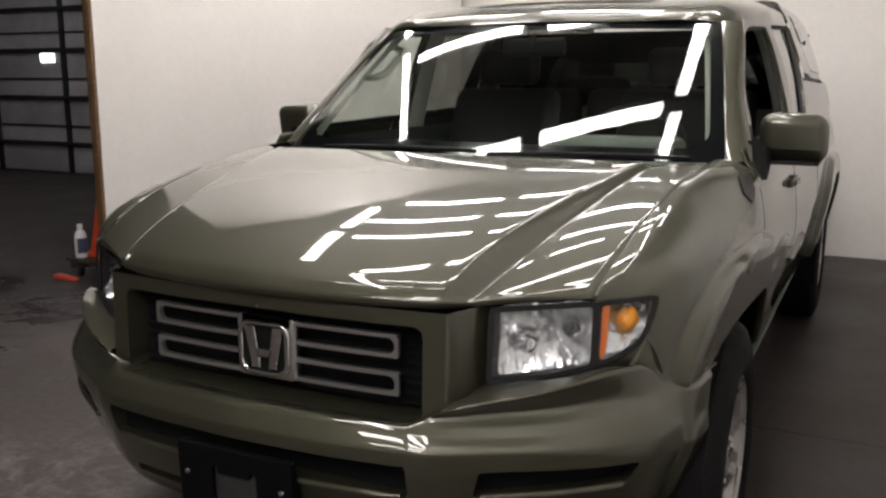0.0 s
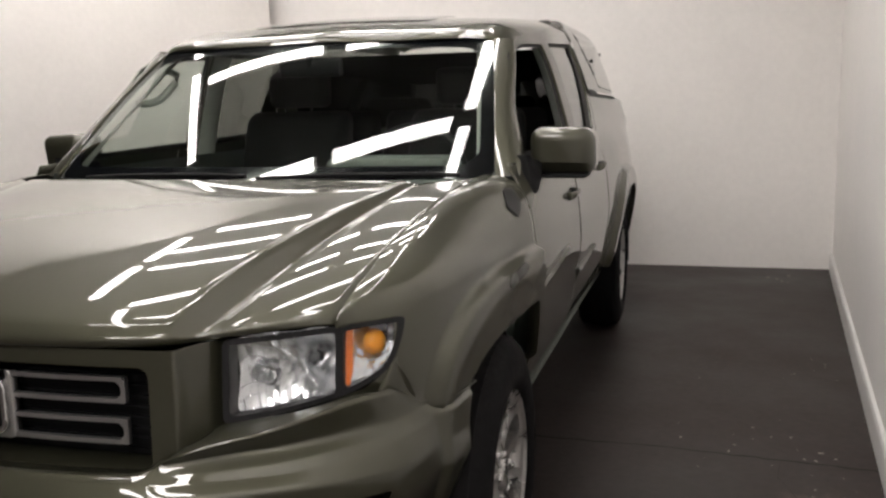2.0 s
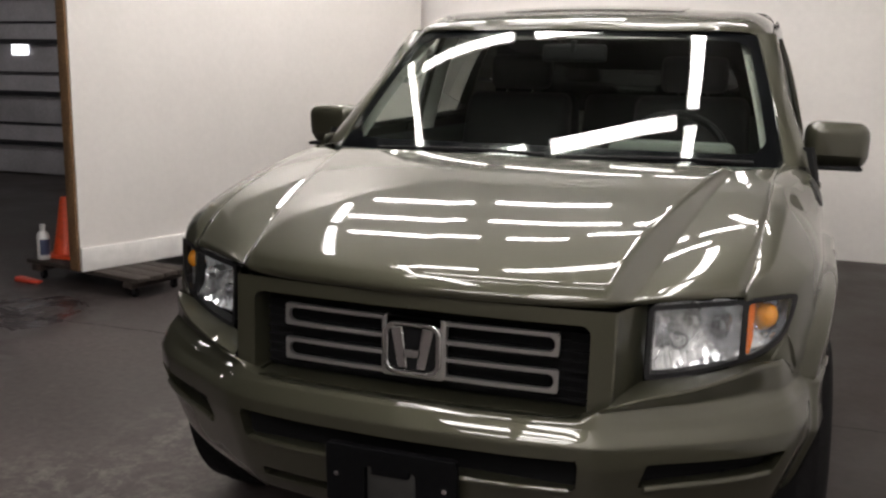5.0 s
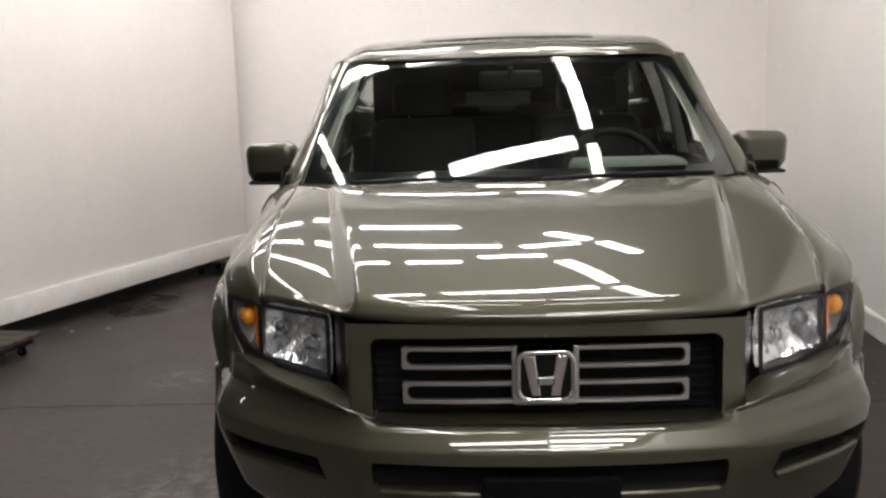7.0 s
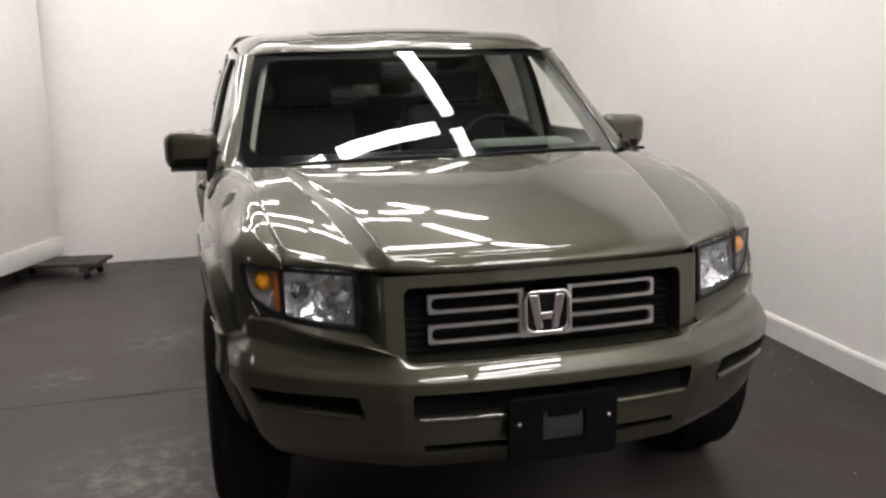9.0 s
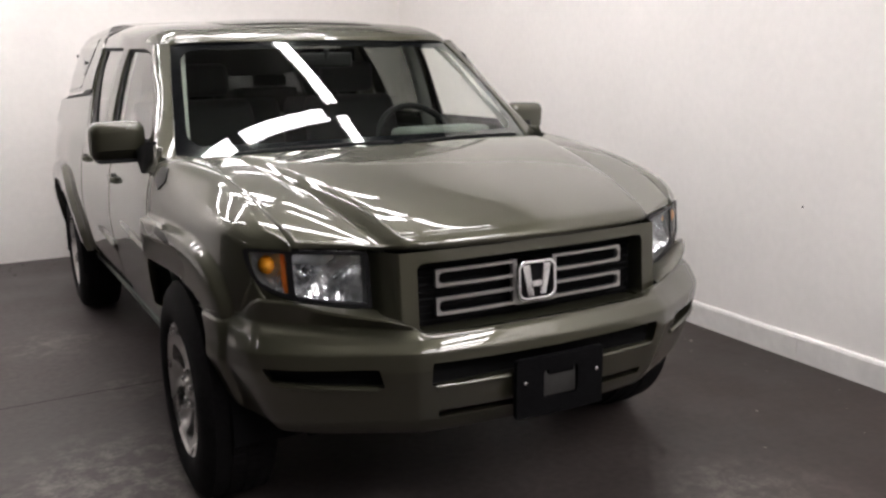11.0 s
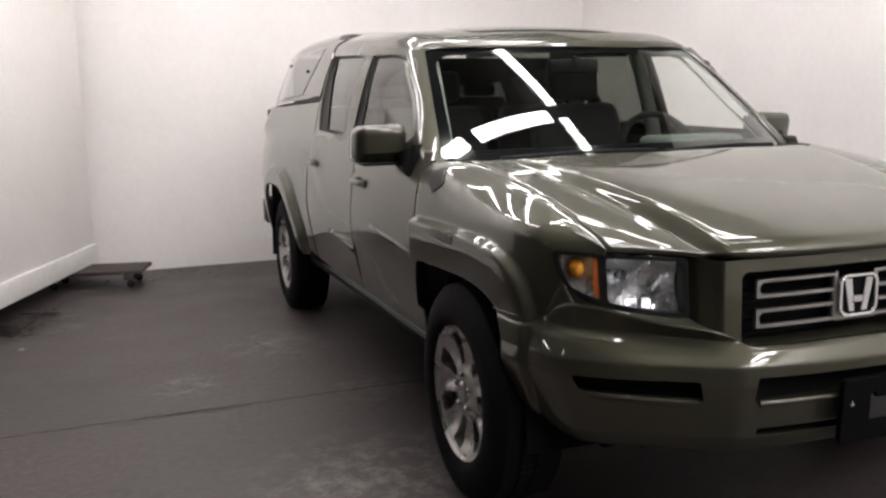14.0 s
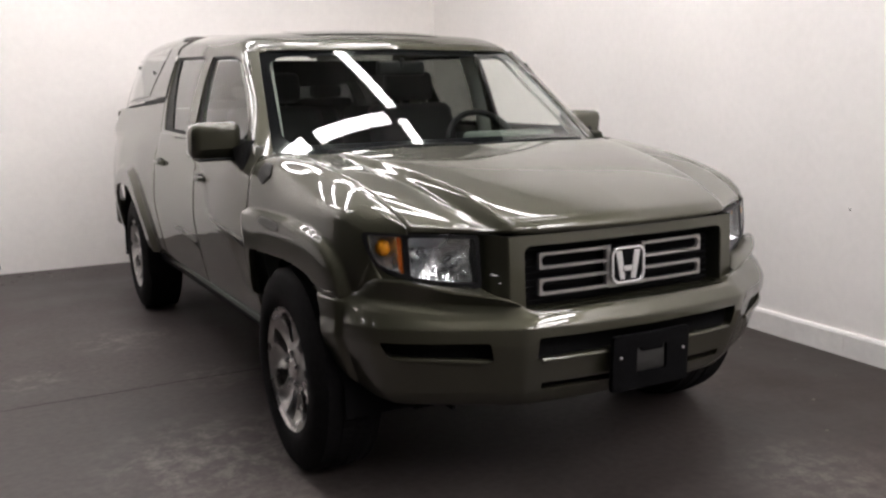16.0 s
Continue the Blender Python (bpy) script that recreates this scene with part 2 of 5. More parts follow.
def pchip(xk, yk, x):
    """Monotone cubic through knots: yk has the knots along its first axis."""
    xk, yk, x = np.asarray(xk, float), np.asarray(yk, float), np.asarray(x, float)
    flat = yk.reshape(len(xk), -1)
    h = np.diff(xk)[:, None]
    d = np.diff(flat, axis=0) / h
    m = np.zeros_like(flat)
    if len(xk) > 2:
        w1, w2 = 2 * h[1:] + h[:-1], h[1:] + 2 * h[:-1]
        ok = d[:-1] * d[1:] > 0
        with np.errstate(divide="ignore", invalid="ignore"):
            hm = (w1 + w2) / (w1 / d[:-1] + w2 / d[1:])
        m[1:-1] = np.where(ok, hm, 0)
    m[0], m[-1] = d[0], d[-1]
    i = np.clip(np.searchsorted(xk, x, side="right") - 1, 0, len(xk) - 2)
    t = ((x - xk[i]) / (xk[i + 1] - xk[i]))[..., None]
    hh = (xk[i + 1] - xk[i])[..., None]
    a, b, ma, mb = flat[i], flat[i + 1], m[i], m[i + 1]
    r = a * (2 * t ** 3 - 3 * t ** 2 + 1) + b * (3 * t ** 2 - 2 * t ** 3) + hh * (ma * (t ** 3 - 2 * t ** 2 + t) + mb * (t ** 3 - t ** 2))
    return r.reshape(x.shape + yk.shape[1:])


def relax(A, times, weight):
    """Evens out a sheet along its rows, where weight is above nought."""
    w = np.asarray(weight)[1:-1, None, None]
    for _ in range(times):
        A[1:-1] += w * 0.5 * ((A[:-2] + A[2:]) / 2 - A[1:-1])
    return A


def curve(*pts):
    """A smooth function through (x, value) pairs."""
    xs, ys = [p[0] for p in pts], [p[1] if len(p) == 2 else p[1:] for p in pts]
    return lambda x: pchip(xs, ys, np.clip(x, xs[0], xs[-1]))


def sheet_bm(A, flip=False, bm=None):
    """A mesh of quads over an array of points [rows, columns, 3]."""
    bm = bm or bmesh.new()
    n, m = A.shape[:2]
    vs = [[bm.verts.new(A[i, j]) for j in range(m)] for i in range(n)]
    for i in range(n - 1):
        for j in range(m - 1):
            q = [vs[i][j], vs[i][j + 1], vs[i + 1][j + 1], vs[i + 1][j]]
            bm.faces.new(q[::-1] if flip else q)
    return bm


def panel_bm(fn, a0, a1, b0, b1, na, nb, keep=None, rims=(), flip=False):
    """A sheet over the plan (a, b), cut along keep(a, b) = 0 (kept where positive). rims: (hole, way): edges on hole's line are drawn in along way."""
    a, b = np.meshgrid(np.linspace(a0, a1, na), np.linspace(b0, b1, nb), indexing="ij")
    ha, hb = (a1 - a0) / (na - 1), (b1 - b0) / (nb - 1)
    alive = np.ones((na - 1, nb - 1), bool)
    if keep is not None:
        for _ in range(4):
            f = keep(a, b)
            ga = (keep(a + ha * 0.05, b) - keep(a - ha * 0.05, b)) / (ha * 0.1)
            gb = (keep(a, b + hb * 0.05) - keep(a, b - hb * 0.05)) / (hb * 0.1)
            g2 = (ga * ha) ** 2 + (gb * hb) ** 2 + 1e-12
            near = np.abs(f) < 0.62 * np.sqrt(g2)
            da, db = -f * ga * ha * ha / g2, -f * gb * hb * hb / g2
            a = np.where(near, np.clip(a + da, a0, a1), a)
            b = np.where(near, np.clip(b + db, b0, b1), b)
        ca = (a[:-1, :-1] + a[1:, :-1] + a[1:, 1:] + a[:-1, 1:]) / 4
        cb = (b[:-1, :-1] + b[1:, :-1] + b[1:, 1:] + b[:-1, 1:]) / 4
        alive = keep(ca, cb) > 0
    P = fn(a, b)
    bm = bmesh.new()
    vs = {}

    def vert(i, j):
        if (i, j) not in vs:
            vs[i, j] = bm.verts.new(P[i, j])
        return vs[i, j]

    for i in range(na - 1):
        for j in range(nb - 1):
            if alive[i, j]:
                q = [vert(i, j), vert(i + 1, j), vert(i + 1, j + 1), vert(i, j + 1)]
                bm.faces.new(q[::-1] if flip else q)
    for hole, way in rims:
        h = hole(a, b)
        tol = 0.004
        on = {v for (i, j), v in vs.items() if abs(h[i, j]) < tol}
        edges = [e for e in bm.edges if e.is_boundary and e.verts[0] in on and e.verts[1] in on]
        if edges:
            r = bmesh.ops.extrude_edge_only(bm, edges=edges)
            bmesh.ops.translate(bm, vec=way, verts=[g for g in r["geom"] if isinstance(g, bmesh.types.BMVert)])
    return bm


def mirror_bm(bm):
    """The other side of a half, turned round so that its faces look outward."""
    for v in bm.verts:
        v.co.x = -v.co.x
    bmesh.ops.reverse_faces(bm, faces=bm.faces[:])
    return bm


def both(make):
    """One mesh out of a half and its mirror image, welded along the middle."""
    bm, other = make(), mirror_bm(make())
    me = bpy.data.meshes.new("half")
    other.to_mesh(me)
    other.free()
    bm.from_mesh(me)
    bpy.data.meshes.remove(me)
    mid = [v for v in bm.verts if abs(v.co.x) < 1e-5]
    bmesh.ops.remove_doubles(bm, verts=mid, dist=1e-4)
    return bm


def thick(ob, t=0.004):
    s = ob.modifiers.new("thickness", "SOLIDIFY")
    s.thickness, s.offset = t, -1
    return ob


def rbox(a, b, c, d, r):
    """Signed distance, positive inside a rounded box [a, b] x [c, d]."""
    def f(x, z):
        qx, qz = np.abs(x - (a + b) / 2) - (b - a) / 2 + r, np.abs(z - (c + d) / 2) - (d - c) / 2 + r
        return -(np.hypot(np.maximum(qx, 0), np.maximum(qz, 0)) + np.minimum(np.maximum(qx, qz), 0) - r)
    return f


def poly(pts, r=0.0):
    """Signed distance, positive inside a convex polygon (counter-clockwise), its corners rounded by r."""
    P = np.array(pts, float)
    E = np.roll(P, -1, axis=0) - P
    N = np.stack([-E[:, 1], E[:, 0]], 1) / np.linalg.norm(E, axis=1)[:, None]

    def f(x, z):
        d = [(x - p[0]) * n[0] + (z - p[1]) * n[1] for p, n in zip(P, N)]
        if r <= 0:
            return np.minimum.reduce(d)
        k = 1.0 / r
        return -np.log(np.sum([np.exp(-k * np.clip(v, -1, 1) * 2.2) for v in d], axis=0)) / (k * 2.2)
    return f


def box_bm(x0, x1, y0, y1, z0, z1, bevel=0.0, segs=2, bm=None):
    bm = bm or bmesh.new()
    r = bmesh.ops.create_cube(bm, size=1, matrix=Matrix.Translation(((x0 + x1) / 2, (y0 + y1) / 2, (z0 + z1) / 2)) @ Matrix.Diagonal((x1 - x0, y1 - y0, z1 - z0, 1)))
    if bevel:
        es = {e for v in r["verts"] for e in v.link_edges}
        bmesh.ops.bevel(bm, geom=list(es), offset=bevel, segments=segs, profile=0.5, affect="EDGES")
    return bm


def lathe_bm(profile, n=48, axis="z", bm=None):
    """A turned body from (radius, height) pairs about an axis."""
    bm = bm or bmesh.new()
    rings = []
    for r, h in profile:
        ring = []
        for k in range(n):
            a = 2 * math.pi * k / n
            c, s = r * math.cos(a), r * math.sin(a)
            ring.append(bm.verts.new({"z": (c, s, h), "x": (h, c, s), "y": (c, h, s)}[axis]))
        rings.append(ring)
    for p, q in zip(rings, rings[1:]):
        for k in range(n):
            bm.faces.new([p[k], p[(k + 1) % n], q[(k + 1) % n], q[k]])
    return bm


def tube_bm(pts, r, n=10, bm=None, close=False):
    """A round bar along a line of points."""
    bm = bm or bmesh.new()
    P = [Vector(p) for p in pts]
    rings = []
    up = Vector((0.12, 0.23, 1)).normalized()
    for i, p in enumerate(P):
        a = P[(i - 1) % len(P)] if (close or i) else p
        b = P[(i + 1) % len(P)] if (close or i < len(P) - 1) else p
        t = (b - a).normalized()
        s = t.cross(up).normalized()
        u = s.cross(t)
        rings.append([bm.verts.new(p + r * (math.cos(2 * math.pi * k / n) * s + math.sin(2 * math.pi * k / n) * u)) for k in range(n)])
    pairs = list(zip(rings, rings[1:])) + ([(rings[-1], rings[0])] if close else [])
    for p, q in pairs:
        for k in range(n):
            bm.faces.new([p[k], p[(k + 1) % n], q[(k + 1) % n], q[k]])
    if not close:
        bm.faces.new(rings[0][::-1])
        bm.faces.new(rings[-1])
    bmesh.ops.recalc_face_normals(bm, faces=bm.faces[:])
    return bm


# ---- the room ----
def wall_x(y):
    """The line of the side wall."""
    return 1.786 + 0.079 * y


def slab(name, pts, z0, z1, mat, label, kind="structure", category="wall"):
    """An upright slab over a plan outline."""
    bm = bmesh.new()
    lo = [bm.verts.new((x, y, z0)) for x, y in pts]
    hi = [bm.verts.new((x, y, z1)) for x, y in pts]
    bm.faces.new(lo[::-1])
    bm.faces.new(hi)
    for k in range(len(pts)):
        j = (k + 1) % len(pts)
        bm.faces.new([lo[k], lo[j], hi[j], hi[k]])
    bmesh.ops.recalc_face_normals(bm, faces=bm.faces[:])
    return tagged(finish(name, bm, mat, smooth=False), label, category, kind=kind)


def floor_crack(pts, w, label):
    """A wandering joint: a thin dark groove laid along the concrete."""
    rng = random.Random(5)
    bm = bmesh.new()
    prev = None
    for (ax, ay), (bx, by) in zip(pts, pts[1:]):
        n = max(2, int(math.hypot(bx - ax, by - ay) / 0.04))
        for k in range(n + 1):
            f = k / n
            x, y = ax + (bx - ax) * f, ay + (by - ay) * f + rng.uniform(-0.006, 0.006)
            h = w * rng.uniform(0.35, 1.1)
            cur = (bm.verts.new((x, y - h, 0.0025)), bm.verts.new((x, y + h, 0.0025)))
            if prev:
                bm.faces.new([prev[0], cur[0], cur[1], prev[1]])
            prev = cur
    return tagged(finish("floor_joint", bm, CRACK, smooth=False), label, "floor joint", kind="structure")


def build_room():
    bm = bmesh.new()
    vs = [bm.verts.new(p) for p in ((-14, -8, 0), (5, -8, 0), (5, 8.2, 0), (-14, 8.2, 0))]
    bm.faces.new(vs)
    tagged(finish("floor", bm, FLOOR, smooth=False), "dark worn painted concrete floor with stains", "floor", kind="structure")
    box = box_bm(-14, 5, -8, 8.2, CEIL, CEIL + 0.1)
    tagged(finish("ceiling", box, CEILING, smooth=False), "dark unfinished ceiling with rows of lamps", "ceiling", kind="structure")
    slab("wall_east", [(wall_x(-7), -7), (wall_x(5.904), 5.904), (wall_x(5.904) + 0.12, 5.904), (wall_x(-7) + 0.12, -7)], 0, CEIL, WALL, "plain white painted side wall with small scuffs")
    slab("wall_north", [(-2.6, 5.904), (wall_x(5.904) + 0.12, 5.904), (wall_x(5.904) + 0.12, 6.03), (-2.6, 6.03)], 0, CEIL, WALL, "plain white painted wall behind the truck")
    slab("wall_return", [(-2.72, 5.904), (-2.6, 5.904), (-2.6, 7.45), (-2.72, 7.45)], 0, CEIL, WALL, "white painted return wall")
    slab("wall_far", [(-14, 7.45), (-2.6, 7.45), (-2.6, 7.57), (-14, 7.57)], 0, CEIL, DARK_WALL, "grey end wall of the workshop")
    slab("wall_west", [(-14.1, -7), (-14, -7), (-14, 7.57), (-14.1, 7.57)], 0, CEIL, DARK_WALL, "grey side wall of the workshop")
    # added out of view: its pale tone bounces fill light onto the bumper
    slab("fill_wall_south", [(-14, -7.1), (wall_x(-7), -7.1), (wall_x(-7), -7), (-14, -7)], 0, CEIL, FILL_WALL, "added unseen pale grey end wall that throws fill light on the truck")
    # baseboard along the side wall, with a small rounded top
    bm = bmesh.new()
    prof = [(0.0, 0.0), (-0.018, 0.0), (-0.018, 0.105), (-0.012, 0.118), (0.0, 0.122)]
    for y0, y1 in ((-6.99, 0.9), (0.903, 3.4), (3.403, 5.9)):
        a = [bm.verts.new((wall_x(y0) + dx, y0, z)) for dx, z in prof]
        b = [bm.verts.new((wall_x(y1) + dx, y1, z)) for dx, z in prof]
        for k in range(len(prof) - 1):
            bm.faces.new([a[k], a[k + 1], b[k + 1], b[k]])
        bm.faces.new(a[::-1])
        bm.faces.new(b)
    bmesh.ops.recalc_face_normals(bm, faces=bm.faces[:])
    tagged(finish("baseboard", bm, BASE, smooth=False), "chipped white wooden baseboard along the side wall", "baseboard", kind="structure")
    floor_crack([(-4.5, 2.17), (-2.1, 2.23), (-0.6, 2.25), (0.7, 2.2), (1.2, 2.196), (1.95, 2.13)], 0.006, "dirty joint in the concrete floor")
    floor_crack([(1.62, 2.15), (1.60, 2.0), (1.68, 1.75), (1.66, 1.4), (1.72, 0.9)], 0.004, "thin crack in the concrete floor")


def movable_partition():
    """A white panel on edge boards, standing on two dollies, raw wood at its end."""
    f, r = Vector((-3.09, 2.73, 0)), Vector((-2.08, 5.72, 0))
    along = (r - f).normalized()
    root = empty("movable_partition", f)
    tagged(root, "tall white movable wall panel with raw wooden edge on dollies", "partition")
    root.rotation_euler = (0, 0, math.atan2(along.y, along.x))
    L = (r - f).length
    part("panel_face", box_bm(0.014, L, -0.012, 0.0, 0.135, CEIL - 0.12, 0.002), BOARD, root)
    part("panel_back", box_bm(0.014, L, 0.09, 0.102, 0.135, CEIL - 0.12, 0.002), BOARD, root)
    part("end_stud", box_bm(0.0, 0.04, 0.0005, 0.0895, 0.135, CEIL - 0.13, 0.003), RAW_WOOD, root, "raw brown wooden end stud")
    part("end_stud", box_bm(L - 0.05, L - 0.001, 0.0005, 0.0895, 0.135, CEIL - 0.13, 0.003), RAW_WOOD, root)
    part("bottom_rail", box_bm(0.042, L - 0.052, 0.0005, 0.0895, 0.136, 0.175, 0.002), RAW_WOOD, root)
    part("baseboard_strip", box_bm(0.012, L - 0.002, -0.030, -0.0125, 0.132, 0.274, 0.004), BASE, root, "white baseboard strip")


def furniture_dolly(loc, yaw, length, width, label):
    root = empty("furniture_dolly", loc)
    root.rotation_euler = (0, 0, radians(yaw))
    tagged(root, label, "dolly", group="dollies under the partition")
    hl, hw = length / 2, width / 2
    for k in range(4):
        y = -hw + (k + 0.5) * width / 4
        part("plank", box_bm(-hl, hl, y - width / 8 + 0.004, y + width / 8 - 0.004, 0.104, 0.130, 0.004), DOLLY_WOOD, root)
    for s in (-1, 1):
        part("cross_bar", box_bm(s * (hl - 0.09) - 0.035, s * (hl - 0.09) + 0.035, -hw, hw, 0.062, 0.1035, 0.004), DOLLY_WOOD, root)
        for q in (-1, 1):
            x, y = s * (hl - 0.09), q * (hw - 0.06)
            w = lathe_bm([(0.0, -0.011), (0.022, -0.011), (0.026, -0.007), (0.026, 0.007), (0.022, 0.011), (0.0, 0.011)], 20, "y")
            bmesh.ops.translate(w, vec=(x, y, 0.026), verts=w.verts[:])
            wheel = part("caster", w, RUBBER, root)
            fork = bmesh.new()
            for d in (-0.015, 0.012):
                box_bm(x - 0.014, x + 0.014, y + d, y + d + 0.003, 0.02, 0.062, bm=fork)
            part("fork", fork, DARK_STEEL, wheel)
    return root


def traffic_cone(x, y, z):
    root = empty("traffic_cone", (x, y, z))
    tagged(root, "worn orange plastic traffic cone on a dolly", "traffic cone")
    part("base", box_bm(-0.115, 0.115, -0.115, 0.115, 0, 0.022, 0.008), CONE, root)
    part("cone_body", lathe_bm([(0.088, 0.022), (0.085, 0.03), (0.058, 0.18), (0.030, 0.37), (0.024, 0.385), (0.018, 0.385), (0.018, 0.35)], 32), CONE, root)


def spray_bottle(x, y, z):
    root = empty("plastic_bottle", (x, y, z))
    tagged(root, "white plastic bottle with a dark label", "bottle")
    part("bottle_body", lathe_bm([(0.0, 0), (0.036, 0), (0.039, 0.006), (0.039, 0.145), (0.03, 0.17), (0.016, 0.182), (0.016, 0.198)], 28), BOTTLE, root)
    part("cap", lathe_bm([(0.0185, 0.19), (0.0185, 0.218), (0.016, 0.222), (0.0, 0.222)], 24), BOTTLE, root)
    bm = lathe_bm([(0.0396, 0.03), (0.0396, 0.13)], 28)
    bmesh.ops.delete(bm, geom=[f for f in bm.faces if f.calc_center_median().x < 0.012], context="FACES")
    part("label_band", bm, LABEL, root, "dark blue label")


def red_wedge(x, y, z):
    bm = box_bm(x - 0.09, x + 0.09, y - 0.03, y + 0.03, z, z + 0.035, 0.012, 3)
    for v in bm.verts:
        if v.co.x > x + 0.05:
            v.co.z = z + (v.co.z - z) * 0.55
    tagged(finish("wheel_chock", bm, RED_CAP), "small red plastic chock on the floor", "wheel chock")


def sectional_door():
    """A large steel door in the far wall, seen from within, with its dark ribs and a slot of daylight."""
    root = empty("sectional_door", (-9.2, 7.40, 0))
    tagged(root, "grey steel sectional workshop door with dark ribs", "door", kind="structure")
    x0, x1 = -2.6, 3.4
    zs = [0.02, 0.62, 1.23, 1.85, 2.47]
    for a, b in zip(zs, zs[1:]):
        part("door_panel", box_bm(x0, x1, 0.0, 0.04, a + 0.004, b - 0.004, 0.004), ROLLER, root)
    for z in (0.40, 1.01, 1.63, 2.16):
        part("strut", box_bm(x0, x1, -0.05, -0.001, z - 0.03, z + 0.03, 0.004), DARK_STEEL, root)
    for z in (0.64, 1.26, 1.86):
        part("seam_rib", box_bm(x0, x1, -0.018, -0.001, z - 0.012, z + 0.012, 0.003), DARK_STEEL, root)
    for x in (-2.2, -0.76, 0.60, 1.95):
        part("stile", box_bm(x - 0.035, x + 0.035, -0.04, -0.0005, 0.02, 2.47, 0.004), DARK_STEEL, root)
    for x in (0.16, 1.112):
        part("light_slot", box_bm(x, x + 0.255, -0.02, -0.0015, 1.475, 1.592, 0.01), GLOW_FAR, root, "bright slot window")


# lamps under the ceiling: the two ends of each
LAMPS = [
    # rows across the bay, from the back wall to the front
    ((-2.30, 4.58), (-1.42, 4.76)), ((-1.28, 4.82), (-0.28, 4.86)),
    ((-2.20, 3.66), (-1.24, 3.86)), ((-1.09, 3.90), (0.02, 3.90)), ((0.14, 3.86), (0.62, 4.02)),
    ((-1.94, 2.90), (-0.92, 3.06)), ((-0.76, 3.06), (-0.28, 3.14)), ((-0.18, 3.36), (0.36, 3.44)),
    ((-1.26, 1.57), (-0.62, 1.73)), ((-0.47, 1.77), (0.60, 2.06)),
    ((-0.80, 0.84), (0.20, 0.98)), ((0.34, 1.00), (1.24, 1.12)),
    ((-1.10, -0.22), (-0.06, -0.06)), ((0.10, -0.04), (1.16, 0.12)),
    # added unseen rows before the truck, filling light onto its nose and bumper
    ((0.30, -1.84), (1.42, -1.70)), ((0.28, -2.44), (1.38, -2.30)), ((0.26, -3.04), (1.34, -2.90)), ((0.24, -3.64), (1.30, -3.50)),
    ((0.22, -4.24), (1.26, -4.10)), ((0.20, -4.84), (1.22, -4.70)), ((-0.96, -3.20), (0.06, -3.06)), ((-0.96, -4.40), (0.06, -4.26)),
    # the columns along both sides; the third lamp is added to draw a hood streak
    ((-2.44, 4.30), (-2.20, 3.30)), ((-2.14, 3.06), (-1.82, 1.90)), ((-1.22, 1.42), (-0.42, -0.72)),
    ((0.42, 4.56), (0.70, 4.16)), ((0.78, 4.02), (0.98, 3.40)), ((0.44, 3.16), (0.70, 2.20)), ((0.74, 2.06), (0.98, 1.20)),
    # over the workshop next door
    ((-7.6, 1.0), (-6.4, 1.0)), ((-7.2, 5.2), (-6.0, 5.2)), ((-9.0, 5.2), (-7.8, 5.2)),
]


def tube_lamp(a, b, width=0.115):
    dx, dy = b[0] - a[0], b[1] - a[1]
    length = math.hypot(dx, dy)
    root = empty("ceiling_lamp", ((a[0] + b[0]) / 2, (a[1] + b[1]) / 2, CEIL))
    root.rotation_euler = (0, 0, math.atan2(dy, dx))
    tagged(root, "long white fluorescent lamp under the ceiling, front rows added as unseen fill", "ceiling lamp", group="lamps under the ceiling")
    part("housing", box_bm(-length / 2, length / 2, -width / 2 - 0.01, width / 2 + 0.01, -0.045, -0.001, 0.006), FIXTURE, root)
    part("diffuser", box_bm(-length / 2 + 0.012, length / 2 - 0.012, -width / 2, width / 2, -0.07, -0.0455, 0.010, 2), TUBE, root, "glowing white diffuser")


build_room()
movable_partition()
furniture_dolly((-3.12, 3.02, 0), -11, 1.02, 0.42, "dark worn wooden dolly under the partition")
furniture_dolly((-2.06, 5.42, 0), -14, 0.72, 0.38, "dark worn wooden dolly near the back wall")
traffic_cone(-3.49, 3.09, 0.130)
spray_bottle(-3.555, 2.955, 0.130)
red_wedge(-3.57, 2.83, 0)
sectional_door()
for a, b in LAMPS:
    # single tubes over the bay, wider fixtures over the row that the windscreen mirrors and for the added front fill
    tube_lamp(a, b, 0.27 if a[1] < -1.5 else 0.15 if 1.4 < a[1] < 1.8 and b[1] > a[1] else 0.09 if a[0] < -1.7 and b[1] < a[1] else 0.115)


def scatter(name, label, category, mat, spots, seed):
    """Loose crumbs on the floor: x, y, spread, count, size."""
    rng = random.Random(seed)
    bm = bmesh.new()
    for cx, cy, spread, count, size in spots:
        for _ in range(count):
            x, y = cx + rng.gauss(0, spread), cy + rng.gauss(0, spread)
            if x > wall_x(y) - 0.03 or y > 5.88:
                continue
            r = size * rng.uniform(0.35, 1.2)
            n, turn = rng.randint(4, 6), rng.uniform(0, 6)
            ring = [(x + r * rng.uniform(0.5, 1.2) * math.cos(turn + 6.283 * k / n), y + r * rng.uniform(0.5, 1.2) * math.sin(turn + 6.283 * k / n)) for k in range(n)]
            h = r * rng.uniform(0.15, 0.45)
            lo = [bm.verts.new((a, b, 0.0)) for a, b in ring]
            hi = [bm.verts.new((x + (a - x) * 0.8, y + (b - y) * 0.8, h)) for a, b in ring]
            bm.faces.new(hi)
            for k in range(n):
                q = (k + 1) % n
                bm.faces.new([lo[k], lo[q], hi[q], hi[k]])
    return tagged(finish(name, bm, mat, smooth=False), label, category, kind="stuff")


